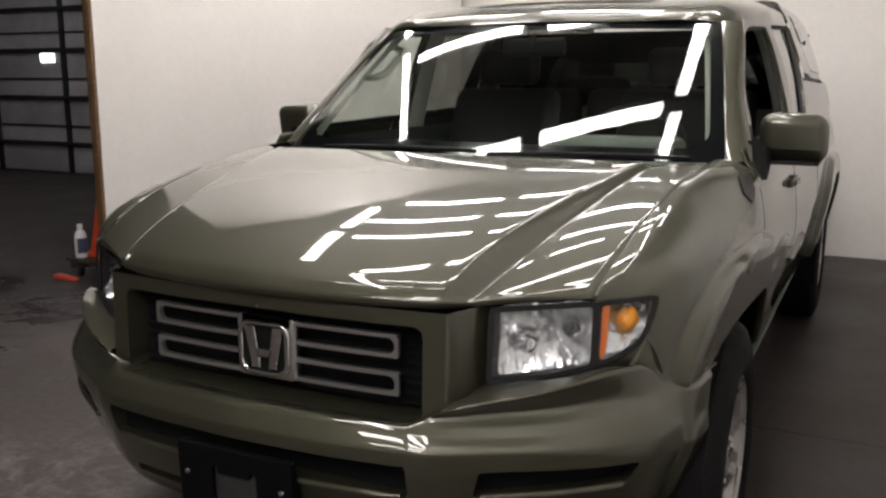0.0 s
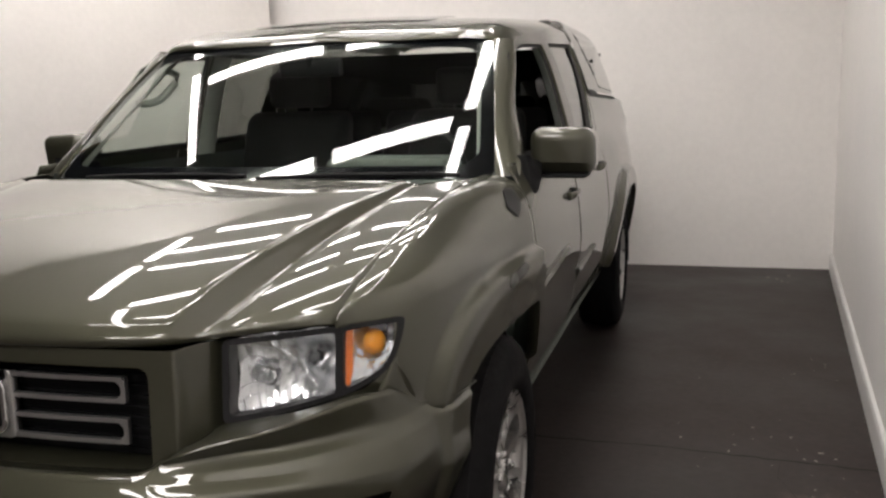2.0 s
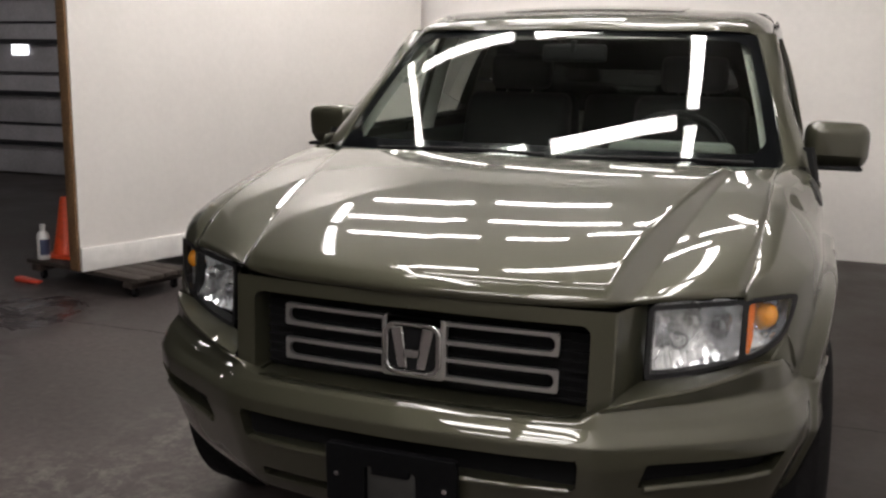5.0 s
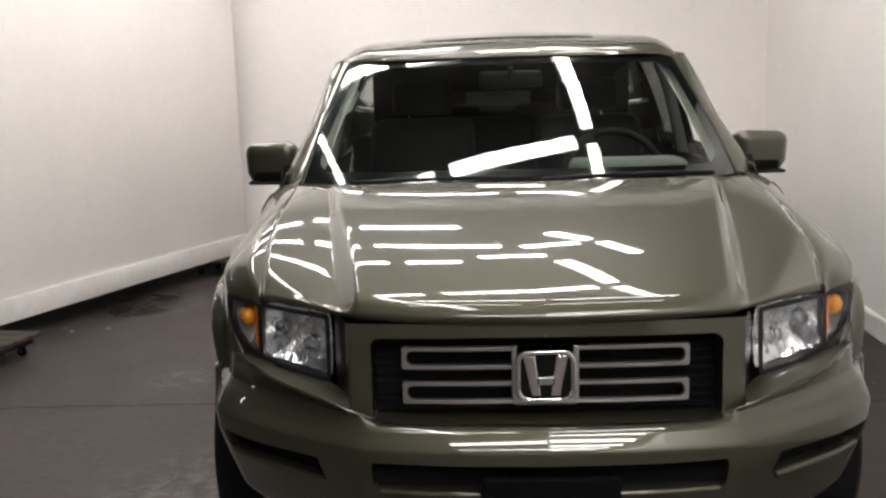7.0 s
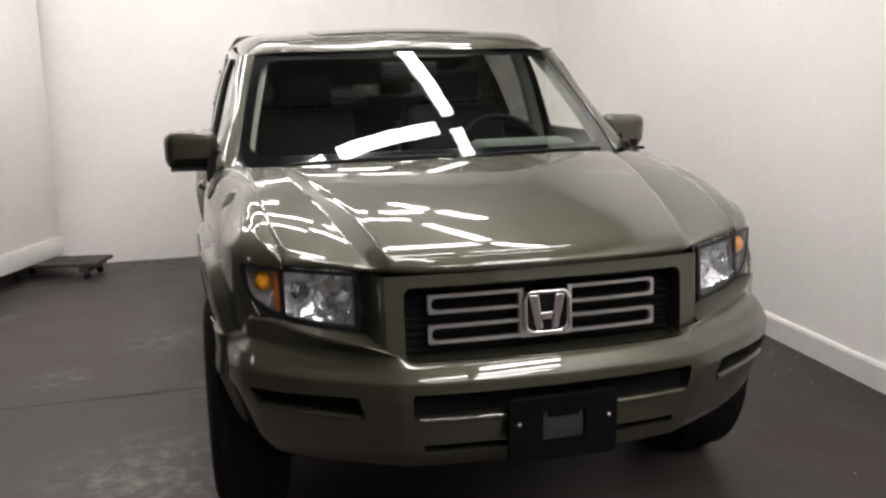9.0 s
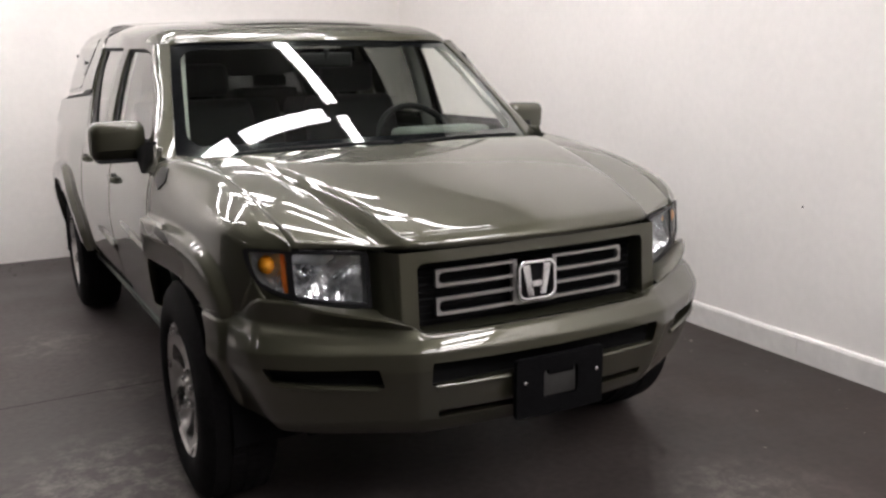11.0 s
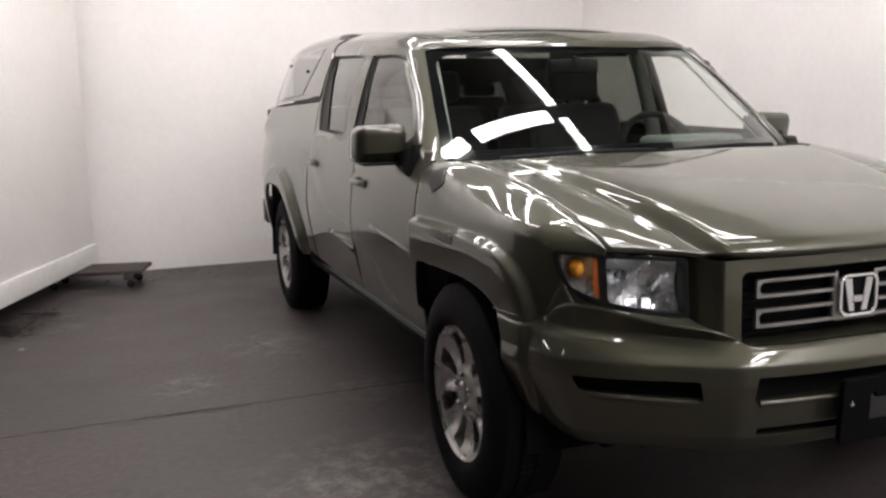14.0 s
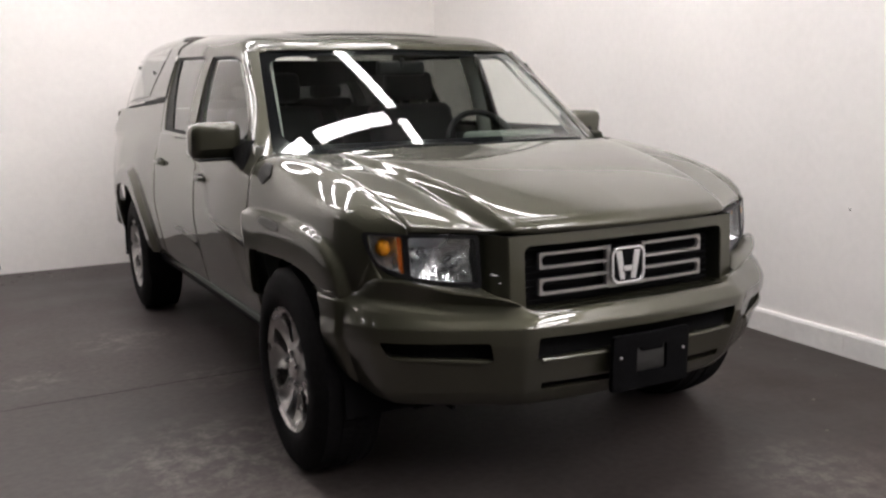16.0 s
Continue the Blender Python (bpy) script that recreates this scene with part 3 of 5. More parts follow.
scatter("paint_chips", "pale paint chips scattered on the dark floor", "debris", CHIP, [(1.68, 2.2, 0.16, 20, 0.006), (1.75, 1.7, 0.14, 18, 0.007), (1.78, 3.3, 0.25, 10, 0.006), (1.60, 0.8, 0.3, 12, 0.006), (1.35, 2.32, 0.12, 5, 0.008), (1.9, 5.55, 0.06, 5, 0.016), (1.55, 0.1, 0.25, 18, 0.007)], 4)
scatter("floor_debris", "dark crumbs and dirt by the back wall", "debris", DOLLY_WOOD, [(-1.72, 5.56, 0.12, 14, 0.018), (-1.36, 5.64, 0.10, 10, 0.018), (-0.9, 5.7, 0.2, 10, 0.012), (-2.4, 4.9, 0.2, 10, 0.012)], 9)
scatter("floor_scraps", "pale scraps by the dolly", "debris", CHIP, [(-1.70, 5.52, 0.06, 4, 0.018), (-1.34, 5.62, 0.05, 3, 0.018), (-1.52, 2.78, 0.05, 3, 0.01), (-2.90, 3.30, 0.06, 5, 0.045), (-2.60, 3.62, 0.12, 5, 0.02)], 12)
mark = lathe_bm([(0.0, 0.0), (0.0045, 0.0), (0.005, 0.002), (0.0, 0.002)], 10, "x")
bmesh.ops.translate(mark, vec=(wall_x(0.914) - 0.0035, 0.914, 0.71), verts=mark.verts[:])
tagged(finish("wall_mark", mark, CRACK), "small dark spot on the white side wall", "wall mark", kind="structure")


# ---- the pickup truck ----
HUB_F, HUB_R, HUB_Z = 1.02, 4.05, 0.355
side_z = curve((0.38, 0.848), (0.44, 0.880), (0.6, 0.916), (0.7, 0.931), (0.77, 0.937), (0.9, 0.928), (1.0, 0.912), (1.08, 0.892), (1.15, 0.872), (1.25, 0.848), (1.32, 0.82))
side_y = curve((0.45, -0.265), (0.48, -0.232), (0.50, -0.206), (0.53, -0.174), (0.556, -0.155), (0.60, -0.133), (0.66, -0.112), (0.74, -0.096), (0.85, -0.084), (1.0, -0.076), (1.2, -0.067), (1.43, -0.053), (1.7, -0.048), (2.4, -0.045), (3.2, -0.033), (3.9, -0.016), (4.3, -0.015), (4.8, -0.04), (5.0, -0.07), (5.15, -0.12))
front_arch = poly([(0.665, 0.2), (1.47, 0.2), (1.445, 0.50), (1.355, 0.742), (0.92, 0.748), (0.80, 0.725), (0.735, 0.675), (0.70, 0.55)], 0.018)
FLARE_OUT = poly([(0.595, 0.2), (1.7, 0.2), (1.7, 0.888), (0.88, 0.892), (0.74, 0.868), (0.655, 0.822), (0.61, 0.765), (0.592, 0.70), (0.592, 0.50)], 0.02)
rear_arch = poly([(3.60, 0.2), (4.52, 0.2), (4.50, 0.56), (4.40, 0.72), (4.24, 0.80), (3.86, 0.80), (3.70, 0.72), (3.61, 0.56)], 0.035)


def smooth(x):
    x = np.clip(x, 0, 1)
    return x * x * (3 - 2 * x)


def flare(y, z):
    """How far the wheel-arch flares stand out of the side."""
    f = smooth(FLARE_OUT(y, z) / 0.020) * smooth((z - 0.3) / 0.1) * smooth((1.43 - y) / 0.010)
    f = f * (1 - 0.22 * smooth((FLARE_OUT(y, z) - 0.04) / 0.09))
    r = smooth((0.12 + rear_arch(y, z)) / 0.035)
    return 0.031 * f + 0.03 * r


cab_taper = curve((1.30, 0.105), (1.40, 0.10), (1.55, 0.085), (1.75, 0.062), (1.95, 0.045), (2.3, 0.02), (2.7, 0), (3.4, 0))


def side_x(y, z):
    return side_z(z) + side_y(y) + flare(y, z) - cab_taper(y) * 0.35 * smooth((z - 0.97) / 0.16)


def side_fn(y, z):
    return np.stack([side_x(y, z), y, z], -1)


SEAM_X, SEAM_Z = (-0.6601, 0.1767, 0.0481, 0.029, 0.0905, 0.7006), (-0.5437, 0.2799, -0.1328, 0.1641, 1.0382)


def seam_bow(y):
    return 0.021 * smooth((y - 0.46) / 0.14) * smooth((1.20 - y) / 0.42)


def seam_x(y):
    return np.polyval(SEAM_X, y - 0.9) + seam_bow(y)


def seam_z(y):
    return np.polyval(SEAM_Z, y - 0.9)


# hood, half: rows from the lip to the windscreen, columns from the middle to the seam
HOOD = np.array([
    [(0, 0.232, 0.872), (0.22, 0.247, 0.872), (0.405, 0.288, 0.871), (0.452, 0.332, 0.870), (0.56, 0.395, 0.874), (0.677, 0.462, 0.882)],
    [(0, 0.226, 0.884), (0.22, 0.241, 0.884), (0.407, 0.282, 0.884), (0.455, 0.326, 0.880), (0.562, 0.392, 0.883), (0.675, 0.466, 0.894)],
    [(0, 0.245, 0.910), (0.22, 0.258, 0.909), (0.410, 0.298, 0.906), (0.460, 0.345, 0.885), (0.566, 0.412, 0.896), (0.673, 0.492, 0.913)],
    [(0, 0.320, 0.949), (0.22, 0.332, 0.949), (0.420, 0.368, 0.945), (0.475, 0.405, 0.906), (0.572, 0.470, 0.927), (0.672, 0.555, 0.948)],
    [(0, 0.480, 0.993), (0.24, 0.490, 0.993), (0.447, 0.515, 0.989), (0.503, 0.545, 0.952), (0.590, 0.600, 0.971), (0.679, 0.665, 0.987)],
    [(0, 0.700, 1.036), (0.26, 0.705, 1.036), (0.492, 0.725, 1.032), (0.542, 0.745, 1.002), (0.615, 0.785, 1.013), (0.691, 0.830, 1.024)],
    [(0, 0.920, 1.071), (0.29, 0.925, 1.071), (0.540, 0.940, 1.067), (0.578, 0.955, 1.049), (0.645, 0.980, 1.049), (0.709, 1.020, 1.056)],
    [(0, 1.070, 1.091), (0.31, 1.080, 1.091), (0.573, 1.100, 1.087), (0.602, 1.115, 1.074), (0.668, 1.150, 1.073), (0.730, 1.235, 1.080)],
    [(0, 1.110, 1.095), (0.32, 1.120, 1.095), (0.585, 1.150, 1.091), (0.612, 1.165, 1.080), (0.678, 1.205, 1.077), (0.733, 1.265, 1.083)],
])
HOOD[:, 5, 0] += seam_bow(HOOD[:, 5, 1])
HOOD_U, HOOD_V = [0, 0.4, 0.68, 0.74, 0.88, 1.0], [0, 0.03, 0.08, 0.17, 0.33, 0.55, 0.77, 0.95, 1.0]


def hood_half():
    u = np.unique(np.concatenate([np.linspace(0, 1, 40), np.linspace(0.63, 0.79, 18)]))
    v = np.concatenate([np.linspace(0, 0.09, 10)[:-1], np.linspace(0.09, 1, 52)])
    rows = relax(pchip(HOOD_V, HOOD, v), 60, smooth((v - 0.09) / 0.1))
    rows[:, 3] = relax(rows[:, 3:4].copy(), 200, smooth((v - 0.09) / 0.1) * smooth((1.0 - v) / 0.08))[:, 0]
    A = np.stack([pchip(HOOD_U[:4], r[:4], np.minimum(u, 0.74)) for r in rows])
    # the flat shelf between the ridge's foot and the seam, with a slight crown
    t = np.clip((u - 0.74) / 0.26, 0, 1)[None, :, None]
    shelf = rows[:, None, 3] * (1 - t) + rows[:, None, 5] * t + 4 * t * (1 - t) * np.array([0, 0, 0.003])
    A = np.where(t > 0, shelf, A)
    return sheet_bm(A)


def roof_half():
    ys = np.array([1.925, 1.936, 1.955, 2.2, 2.6, 3.0, 3.26])
    rows = []
    edge_y = [1.985, 1.993, 2.012, 2.2, 2.6, 3.0, 3.26]
    crown = [1.508, 1.521, 1.532, 1.598, 1.634, 1.652, 1.654]
    rail = [1.500, 1.512, 1.524, 1.570, 1.602, 1.622, 1.631]
    for y, e, c, r in zip(ys, edge_y, crown, rail):
        m = max(c - 0.02, (c + r) / 2)
        rows.append([(0, y, c), (0.30, y * 0.9 + e * 0.1, c - 0.006), (0.52, y * 0.6 + e * 0.4, m), (0.61, e * 0.85 + y * 0.15, r + min(0.010, (m - r) * 0.6)), (0.657, e, r - 0.006), (0.695, e + 0.012, r - 0.030), (0.712, e + 0.02, r - 0.056)])
    rows = np.array(rows)
    rows[..., 0] *= np.array([0.945, 0.948, 0.955, 0.968, 0.985, 0.99, 0.99])[:, None]
    A = pchip(np.linspace(0, 1, 7), rows, np.linspace(0, 1, 40))
    A = np.stack([pchip([0, 0.35, 0.62, 0.78, 0.87, 0.94, 1.0], r, np.linspace(0, 1, 36)) for r in A])
    return sheet_bm(A)


def screen_fn(u, v):
    """The windscreen: u from the middle (0) to the pillar (1), v from the foot (0) to the roof (1)."""
    bottom = np.stack([0.752 * u, 1.308 + 0.157 * u ** 2.54, 1.075 - 0.007 * u ** 2], -1)
    top = np.stack([0.632 * u, 1.935 + 0.055 * u ** 2.9, 1.505 - 0.012 * u ** 2], -1)
    p = bottom + (top - bottom) * v[..., None]
    bow = (4 * v * (1 - v))[..., None] * np.stack([0.004 * u, -0.0078 + 0 * u, 0.0097 + 0 * u], -1)
    return p + bow


GREEN = curve((1.02, 0.864), (1.08, 0.852), (1.13, 0.842), (1.22, 0.823), (1.32, 0.799), (1.42, 0.768), (1.50, 0.736), (1.55, 0.718), (1.585, 0.702), (1.62, 0.678))


def green_fn(y, z):
    """The side of the cab above the belt."""
    return np.stack([GREEN(z) - cab_taper(y) * (0.35 + 0.65 * smooth((z - 1.08) / 0.26)), y, z], -1)


WIN_F = poly([(1.60, 1.115), (2.455, 1.130), (2.43, 1.497), (2.10, 1.485), (1.92, 1.440)], 0.012)
WIN_R = poly([(2.60, 1.132), (3.15, 1.150), (3.185, 1.22), (3.215, 1.536), (2.54, 1.508)], 0.014)


def glass_end(z):
    """Where the front side glass ends at its black pillar cover."""
    return 2.375 + (z - 1.2) * 0.10


def bed_fn(y, z):
    """The side behind the doors: the body's side below, the cab's lean above."""
    a, b = side_fn(y, z), green_fn(y, z)
    w = smooth((z - 1.02) / 0.14)[..., None]
    return a * (1 - w) + b * w


def cap_line(y):
    """The foot of the bed cap: down the slanted rear of the cab, then level along the bed."""
    slant = curve((3.20, 1.66), (3.258, 1.631), (3.365, 1.562), (3.485, 1.445), (3.595, 1.330), (3.645, 1.297))(y)
    return np.minimum(slant, 1.297 - 0.022 * (y - 3.645))



def loft_bm(rows, nu, nv, uk=None, vk=None, flip=False):
    R = np.array(rows, float)
    uk = np.linspace(0, 1, R.shape[1]) if uk is None else uk
    vk = np.linspace(0, 1, R.shape[0]) if vk is None else vk
    A = pchip(vk, R, np.linspace(0, 1, nv))
    A = np.stack([pchip(uk, r, np.linspace(0, 1, nu)) for r in A])
    return sheet_bm(A, flip)


def fender_fn(y, w):
    """w from the hood's seam (0) over the rounded shoulder (1) and down the side (2)."""
    sx, sz = seam_x(y) - 0.007, seam_z(y) - 0.002
    zc = np.minimum(0.905, sz - 0.065)
    xc = side_x(y, zc)
    lean = (side_z(zc) - side_z(zc - 0.02)) / 0.02
    # a narrow ledge along the seam, a tight edge, then a leaning face down to the side
    d, h = xc - sx, sz - zc
    kx, kz = sx + np.minimum(0.029, 0.40 * d), sz + 0.001
    c1x, c1z = kx + 0.42 * (xc - kx), kz - 0.24 * h
    c2x, c2z = xc + lean * 0.46 * h, zc + 0.46 * h

    def face(t):
        b0, b1, b2, b3 = (1 - t) ** 3, 3 * t * (1 - t) ** 2, 3 * t * t * (1 - t), t ** 3
        return kx * b0 + c1x * b1 + c2x * b2 + xc * b3, kz * b0 + c1z * b1 + c2z * b2 + zc * b3
    q = np.clip(w / 0.35, 0, 1)
    fx, fz = face(0.13 + 0 * y)
    gx, gz = face(0.13 + 0.87 * np.clip((w - 0.35) / 0.65, 0, 1))
    ex, ez = sx * (1 - q) ** 2 + 2 * kx * q * (1 - q) + fx * q * q, sz * (1 - q) ** 2 + 2 * kz * q * (1 - q) + fz * q * q
    # towards the door the ledge melts into one round shoulder
    t = np.clip(w, 0, 1)
    b0, b1, b2, b3 = (1 - t) ** 3, 3 * t * (1 - t) ** 2, 3 * t * t * (1 - t), t ** 3
    rx = sx * b0 + (sx + 0.70 * d) * b1 + (xc + lean * 0.74 * h) * b2 + xc * b3
    rz = sz * b0 + (sz - 0.08 * d) * b1 + (zc + 0.74 * h) * b2 + zc * b3
    m = smooth((y - 0.98) / 0.36)
    top = np.stack([np.where(w < 0.35, ex, gx) * (1 - m) + rx * m, y, np.where(w < 0.35, ez, gz) * (1 - m) + rz * m], -1)
    z = zc + (0.40 - zc) * np.clip(w - 1, 0, 1)
    low = np.stack([side_x(y, z), y, z], -1)
    return np.where((w > 1)[..., None], low, top)


def fender_half():
    """From the hood's seam over the shoulder and down the side, cut out for the wheel and the lamp."""
    def keep(y, w):
        p = fender_fn(y, w)
        z = p[..., 2]
        a = -front_arch(y, z)
        lamp = poly([(0.30, 0.60), (0.50, 0.60), (0.527, 0.80), (0.553, 0.872), (0.550, 0.880), (0.30, 0.866)], 0.004)
        front = np.maximum(z - 0.672, (y - 1.0) * 2)
        return np.minimum(np.minimum(a, -lamp(y, z)), front)

    return panel_bm(fender_fn, 0.455, 1.43, 0, 2, 120, 140, keep, [(lambda y, w: front_arch(y, fender_fn(y, w)[..., 2]), Vector((-0.03, 0, 0)))], flip=True)


# bumper: the plan line and the upright profile
PLAN = np.array([(0, 0.166), (0.2, 0.175), (0.34, 0.192), (0.41, 0.207), (0.46, 0.232), (0.55, 0.285), (0.65, 0.345), (0.74, 0.415), (0.79, 0.475), (0.811, 0.535), (0.827, 0.60), (0.839, 0.66), (0.847, 0.72), (0.853, 0.80)])
PLAN_S = np.concatenate([[0], np.cumsum(np.linalg.norm(np.diff(PLAN, axis=0), axis=1))])
S_END = PLAN_S[-1]
top_z = curve((0, 0.634), (0.36, 0.637), (0.42, 0.664), (0.49, 0.694), (0.61, 0.712), (0.72, 0.733), (0.80, 0.746), (0.88, 0.748), (0.94, 0.732), (0.995, 0.696), (S_END, 0.691))
top_d = curve((0, -0.112), (0.36, -0.092), (0.42, -0.048), (0.49, -0.012), (0.61, -0.014), (0.72, -0.024), (0.84, -0.038), (0.96, -0.042), (0.998, -0.034), (1.02, -0.025), (1.045, -0.012), (1.085, 0.001), (S_END, 0.003))
valley_z = curve((0, 0.650), (0.36, 0.650), (0.45, 0.664), (0.6, 0.670), (0.8, 0.682), (0.9, 0.684), (S_END, 0.686))
valley_d = curve((0, -0.035), (0.36, -0.032), (0.45, -0.034), (0.6, -0.042), (0.8, -0.043), (0.9, -0.034), (S_END, -0.008))
crest_z = curve((0, 0.650), (0.36, 0.648), (0.45, 0.642), (0.62, 0.638), (0.8, 0.652), (0.9, 0.660), (S_END, 0.664))
BK = np.array([0, 0.05, 0.11, 0.17, 0.21, 0.34, 0.46, 0.62, 0.80, 0.93, 1.0])


def along_b(values, b):
    """Values at the profile's knots, rounded between them."""
    N = np.stack(np.broadcast_arrays(*values))
    n = len(BK) - 1
    i = np.clip(np.searchsorted(BK, b, side="right") - 1, 0, n - 1)
    f = (b - BK[i]) / (BK[i + 1] - BK[i])

    def at(j):
        return np.take_along_axis(N, np.clip(j, 0, n)[None], 0)[0]

    def bend(j):
        lo, hi = np.clip(j - 1, 0, n), np.clip(j + 1, 0, n)
        return 0.5 * (at(hi) - at(lo)) / (BK[hi] - BK[lo])
    h = BK[i + 1] - BK[i]
    return at(i) * (2 * f ** 3 - 3 * f ** 2 + 1) + at(i + 1) * (3 * f ** 2 - 2 * f ** 3) + h * (bend(i) * (f ** 3 - 2 * f ** 2 + f) + bend(i + 1) * (f ** 3 - f ** 2))


def bumper_z(s, b):
    t, v, c, o = top_z(s), valley_z(s), crest_z(s), 0 * s
    return along_b([t, t * 0.85 + v * 0.15, v, c * 0.75 + v * 0.25, c - 0.008, 0.606 + o, 0.555 + o, 0.48 + o, 0.40 + o, 0.35 + o, 0.335 + o], b)


def bumper_d(s, b):
    t, v, o = top_d(s), valley_d(s), 0 * s
    k = 1 - smooth((s - 0.93) / 0.14)
    return along_b([t, t * 0.9 + v * 0.1 + 0.004, v, -0.022 * k, -0.011 * k, 0.009 * k, 0.006 + o, -0.018 + o, -0.048 + o, -0.088 + o, -0.145 + o], b)


def bumper_fn(s, b):
    xy = pchip(PLAN_S, PLAN, np.clip(s, 0, S_END))
    e = 0.004
    tan = pchip(PLAN_S, PLAN, np.clip(s + e, 0, S_END)) - pchip(PLAN_S, PLAN, np.clip(s - e, 0, S_END))
    tan /= np.linalg.norm(tan, axis=-1)[..., None]
    nrm = np.stack([tan[..., 1], -tan[..., 0]], -1)
    z = bumper_z(s, b)
    flared = 0.014 * smooth(FLARE_OUT(xy[..., 1], z) / 0.030) * smooth((z - 0.34) / 0.1)
    xy = xy + nrm * (bumper_d(s, b) + flared)[..., None]
    return np.stack([np.where(s <= 1e-9, 0, xy[..., 0]), xy[..., 1], z], -1)


intake = rbox(-0.385, 0.385, 0.506, 0.578, 0.012)
fog = poly([(0.515, 0.508), (0.832, 0.520), (0.853, 0.566), (0.525, 0.566)], 0.006)
chin_slot = rbox(-0.36, 0.36, 0.405, 0.428, 0.006)


def bumper_half():
    def hole(f):
        return lambda s, b: f(s, bumper_z(s, b))

    def keep(s, b):
        z = bumper_z(s, b)
        p = bumper_fn(s, b)
        return -np.maximum.reduce([intake(s, z), fog(s, z), chin_slot(s, z), front_arch(p[..., 1], z), 0.335 - z + 0.75 * np.maximum(p[..., 1] - 0.50, 0) ** 1.5 * 2.2 - 0.004])
    way = Vector((0, 0.055, -0.002))
    return panel_bm(bumper_fn, 0, S_END, 0, 1, 160, 110, keep, [(lambda s, b: front_arch(bumper_fn(s, b)[..., 1], bumper_z(s, b)), Vector((-0.02, 0, 0))), (hole(intake), way), (hole(fog), Vector((-0.020, 0.034, -0.002))), (hole(chin_slot), Vector((0, 0.04, 0)))])


def mirrored_pair(name, make, mat, parent, label="", t=0.0, angle=35):
    obs = []
    for s in (1, -1):
        bm = make()
        if s < 0:
            mirror_bm(bm)
        ob = part(name, bm, mat, parent, label, angle=angle)
        if t:
            thick(ob, t)
        obs.append(ob)
    return obs


truck = empty("pickup_truck", (0, 0, 0))
tagged(truck, "dark olive-green four-door pickup truck with a matching bed cap", "pickup truck")
body = empty("truck_body")
body.parent = truck

hood = part("hood", both(hood_half), PAINT, truck, angle=60)
thick(hood, 0.004)
mirrored_pair("front_fender", fender_half, PAINT, truck, t=0.004, angle=50)
bumper = part("front_bumper", both(bumper_half), PAINT, truck, angle=45)
roof = part("roof", both(roof_half), PAINT, truck, angle=50)


def door_panel(y0, y1, arch=None, gap=0.045):
    def make():
        def fn(y, z):
            return side_fn(y, z)
        outline = rbox(y0, y1, 0.405, 1.5, 0.02)

        def keep(y, z):
            k = np.minimum(outline(y, z), 1.112 - z + 0.012 * (y - 1.5))
            return np.minimum(k, -arch(y, z) - gap) if arch else k
        return panel_bm(fn, y0, y1, 0.40, 1.16, 60, 60, keep)
    return make


fd = mirrored_pair("front_door", door_panel(1.437, 2.318, front_arch, -0.001), PAINT, truck, t=0.004, angle=50)
rd = mirrored_pair("rear_door", door_panel(2.324, 3.235, rear_arch), PAINT, truck, t=0.004, angle=50)


def on_fender(shape, out):
    """A patch on the fender's skin, inside a shape over (y, z)."""
    def fn(y, w):
        p = fender_fn(y, w)
        p[..., 0] += out
        p[..., 2] += out * 0.5
        return p
    return lambda: panel_bm(fn, 0.95, 1.43, 0.05, 1.35, 150, 150, lambda y, w: shape(y, fn(y, w)[..., 2]), flip=True)


mirrored_pair("fender_garnish", on_fender(poly([(1.232, 1.012), (1.290, 0.978), (1.352, 1.012), (1.335, 1.056), (1.270, 1.055)], 0.008), 0.004), GLOSS_BLACK, truck, "small black plastic garnish", t=0.003)
mirrored_pair("side_marker", on_fender(poly([(1.035, 0.836), (1.20, 0.846), (1.225, 0.861), (1.20, 0.876), (1.035, 0.866), (1.02, 0.850)], 0.008), 0.0015), MARKER, truck, "dark smoked side marker", t=0.002)


def bed_side():
    def keep(y, z):
        gap = np.where(z < 1.0, np.maximum(y - 3.242, 0.04 + rear_arch(y, z)), y - 3.242)
        return np.minimum.reduce([gap, (cap_line(y) - z) * 0.8, (1.262 - 0.75 * np.maximum(y - 4.80, 0) - z) * 0.8 + np.where(y < 4.8, 1.0, 0.0), z - 0.43, -rear_arch(y, z)])
    return panel_bm(bed_fn, 3.2, 5.15, 0.42, 1.64, 140, 110, keep, [(rear_arch, Vector((-0.02, 0, 0)))])


mirrored_pair("bed_side", bed_side, PAINT, truck, t=0.004, angle=50)


def rocker():
    return loft_bm([[(0.806, 1.46, 0.408), (0.790, 1.46, 0.36), (0.72, 1.46, 0.34)], [(0.830, 3.60, 0.408), (0.812, 3.60, 0.36), (0.74, 3.60, 0.34)]], 8, 4)


mirrored_pair("rocker_panel", rocker, BLACK, truck, "black rocker panel")


def cab_side():
    """The frame of the side windows from belt to roof, with pillars."""
    def keep(y, z):
        top = 1.497 + 0.10 * smooth((y - 1.95) / 1.1) + 0.006 - z
        front = (y - (1.495 + (z - 1.07) * 1.24 + 0.00)) * 0.62
        back = 3.237 - y
        return np.minimum.reduce([front, back, top, -WIN_F(y, z), -WIN_R(y, z), z - 1.105 - 0.012 * (y - 1.5)])
    return panel_bm(green_fn, 1.42, 3.25, 1.08, 1.59, 170, 60, keep, [(WIN_F, Vector((-0.022, 0, 0))), (WIN_R, Vector((-0.022, 0, 0)))])


mirrored_pair("cab_side_frame", cab_side, PAINT, truck, angle=45)


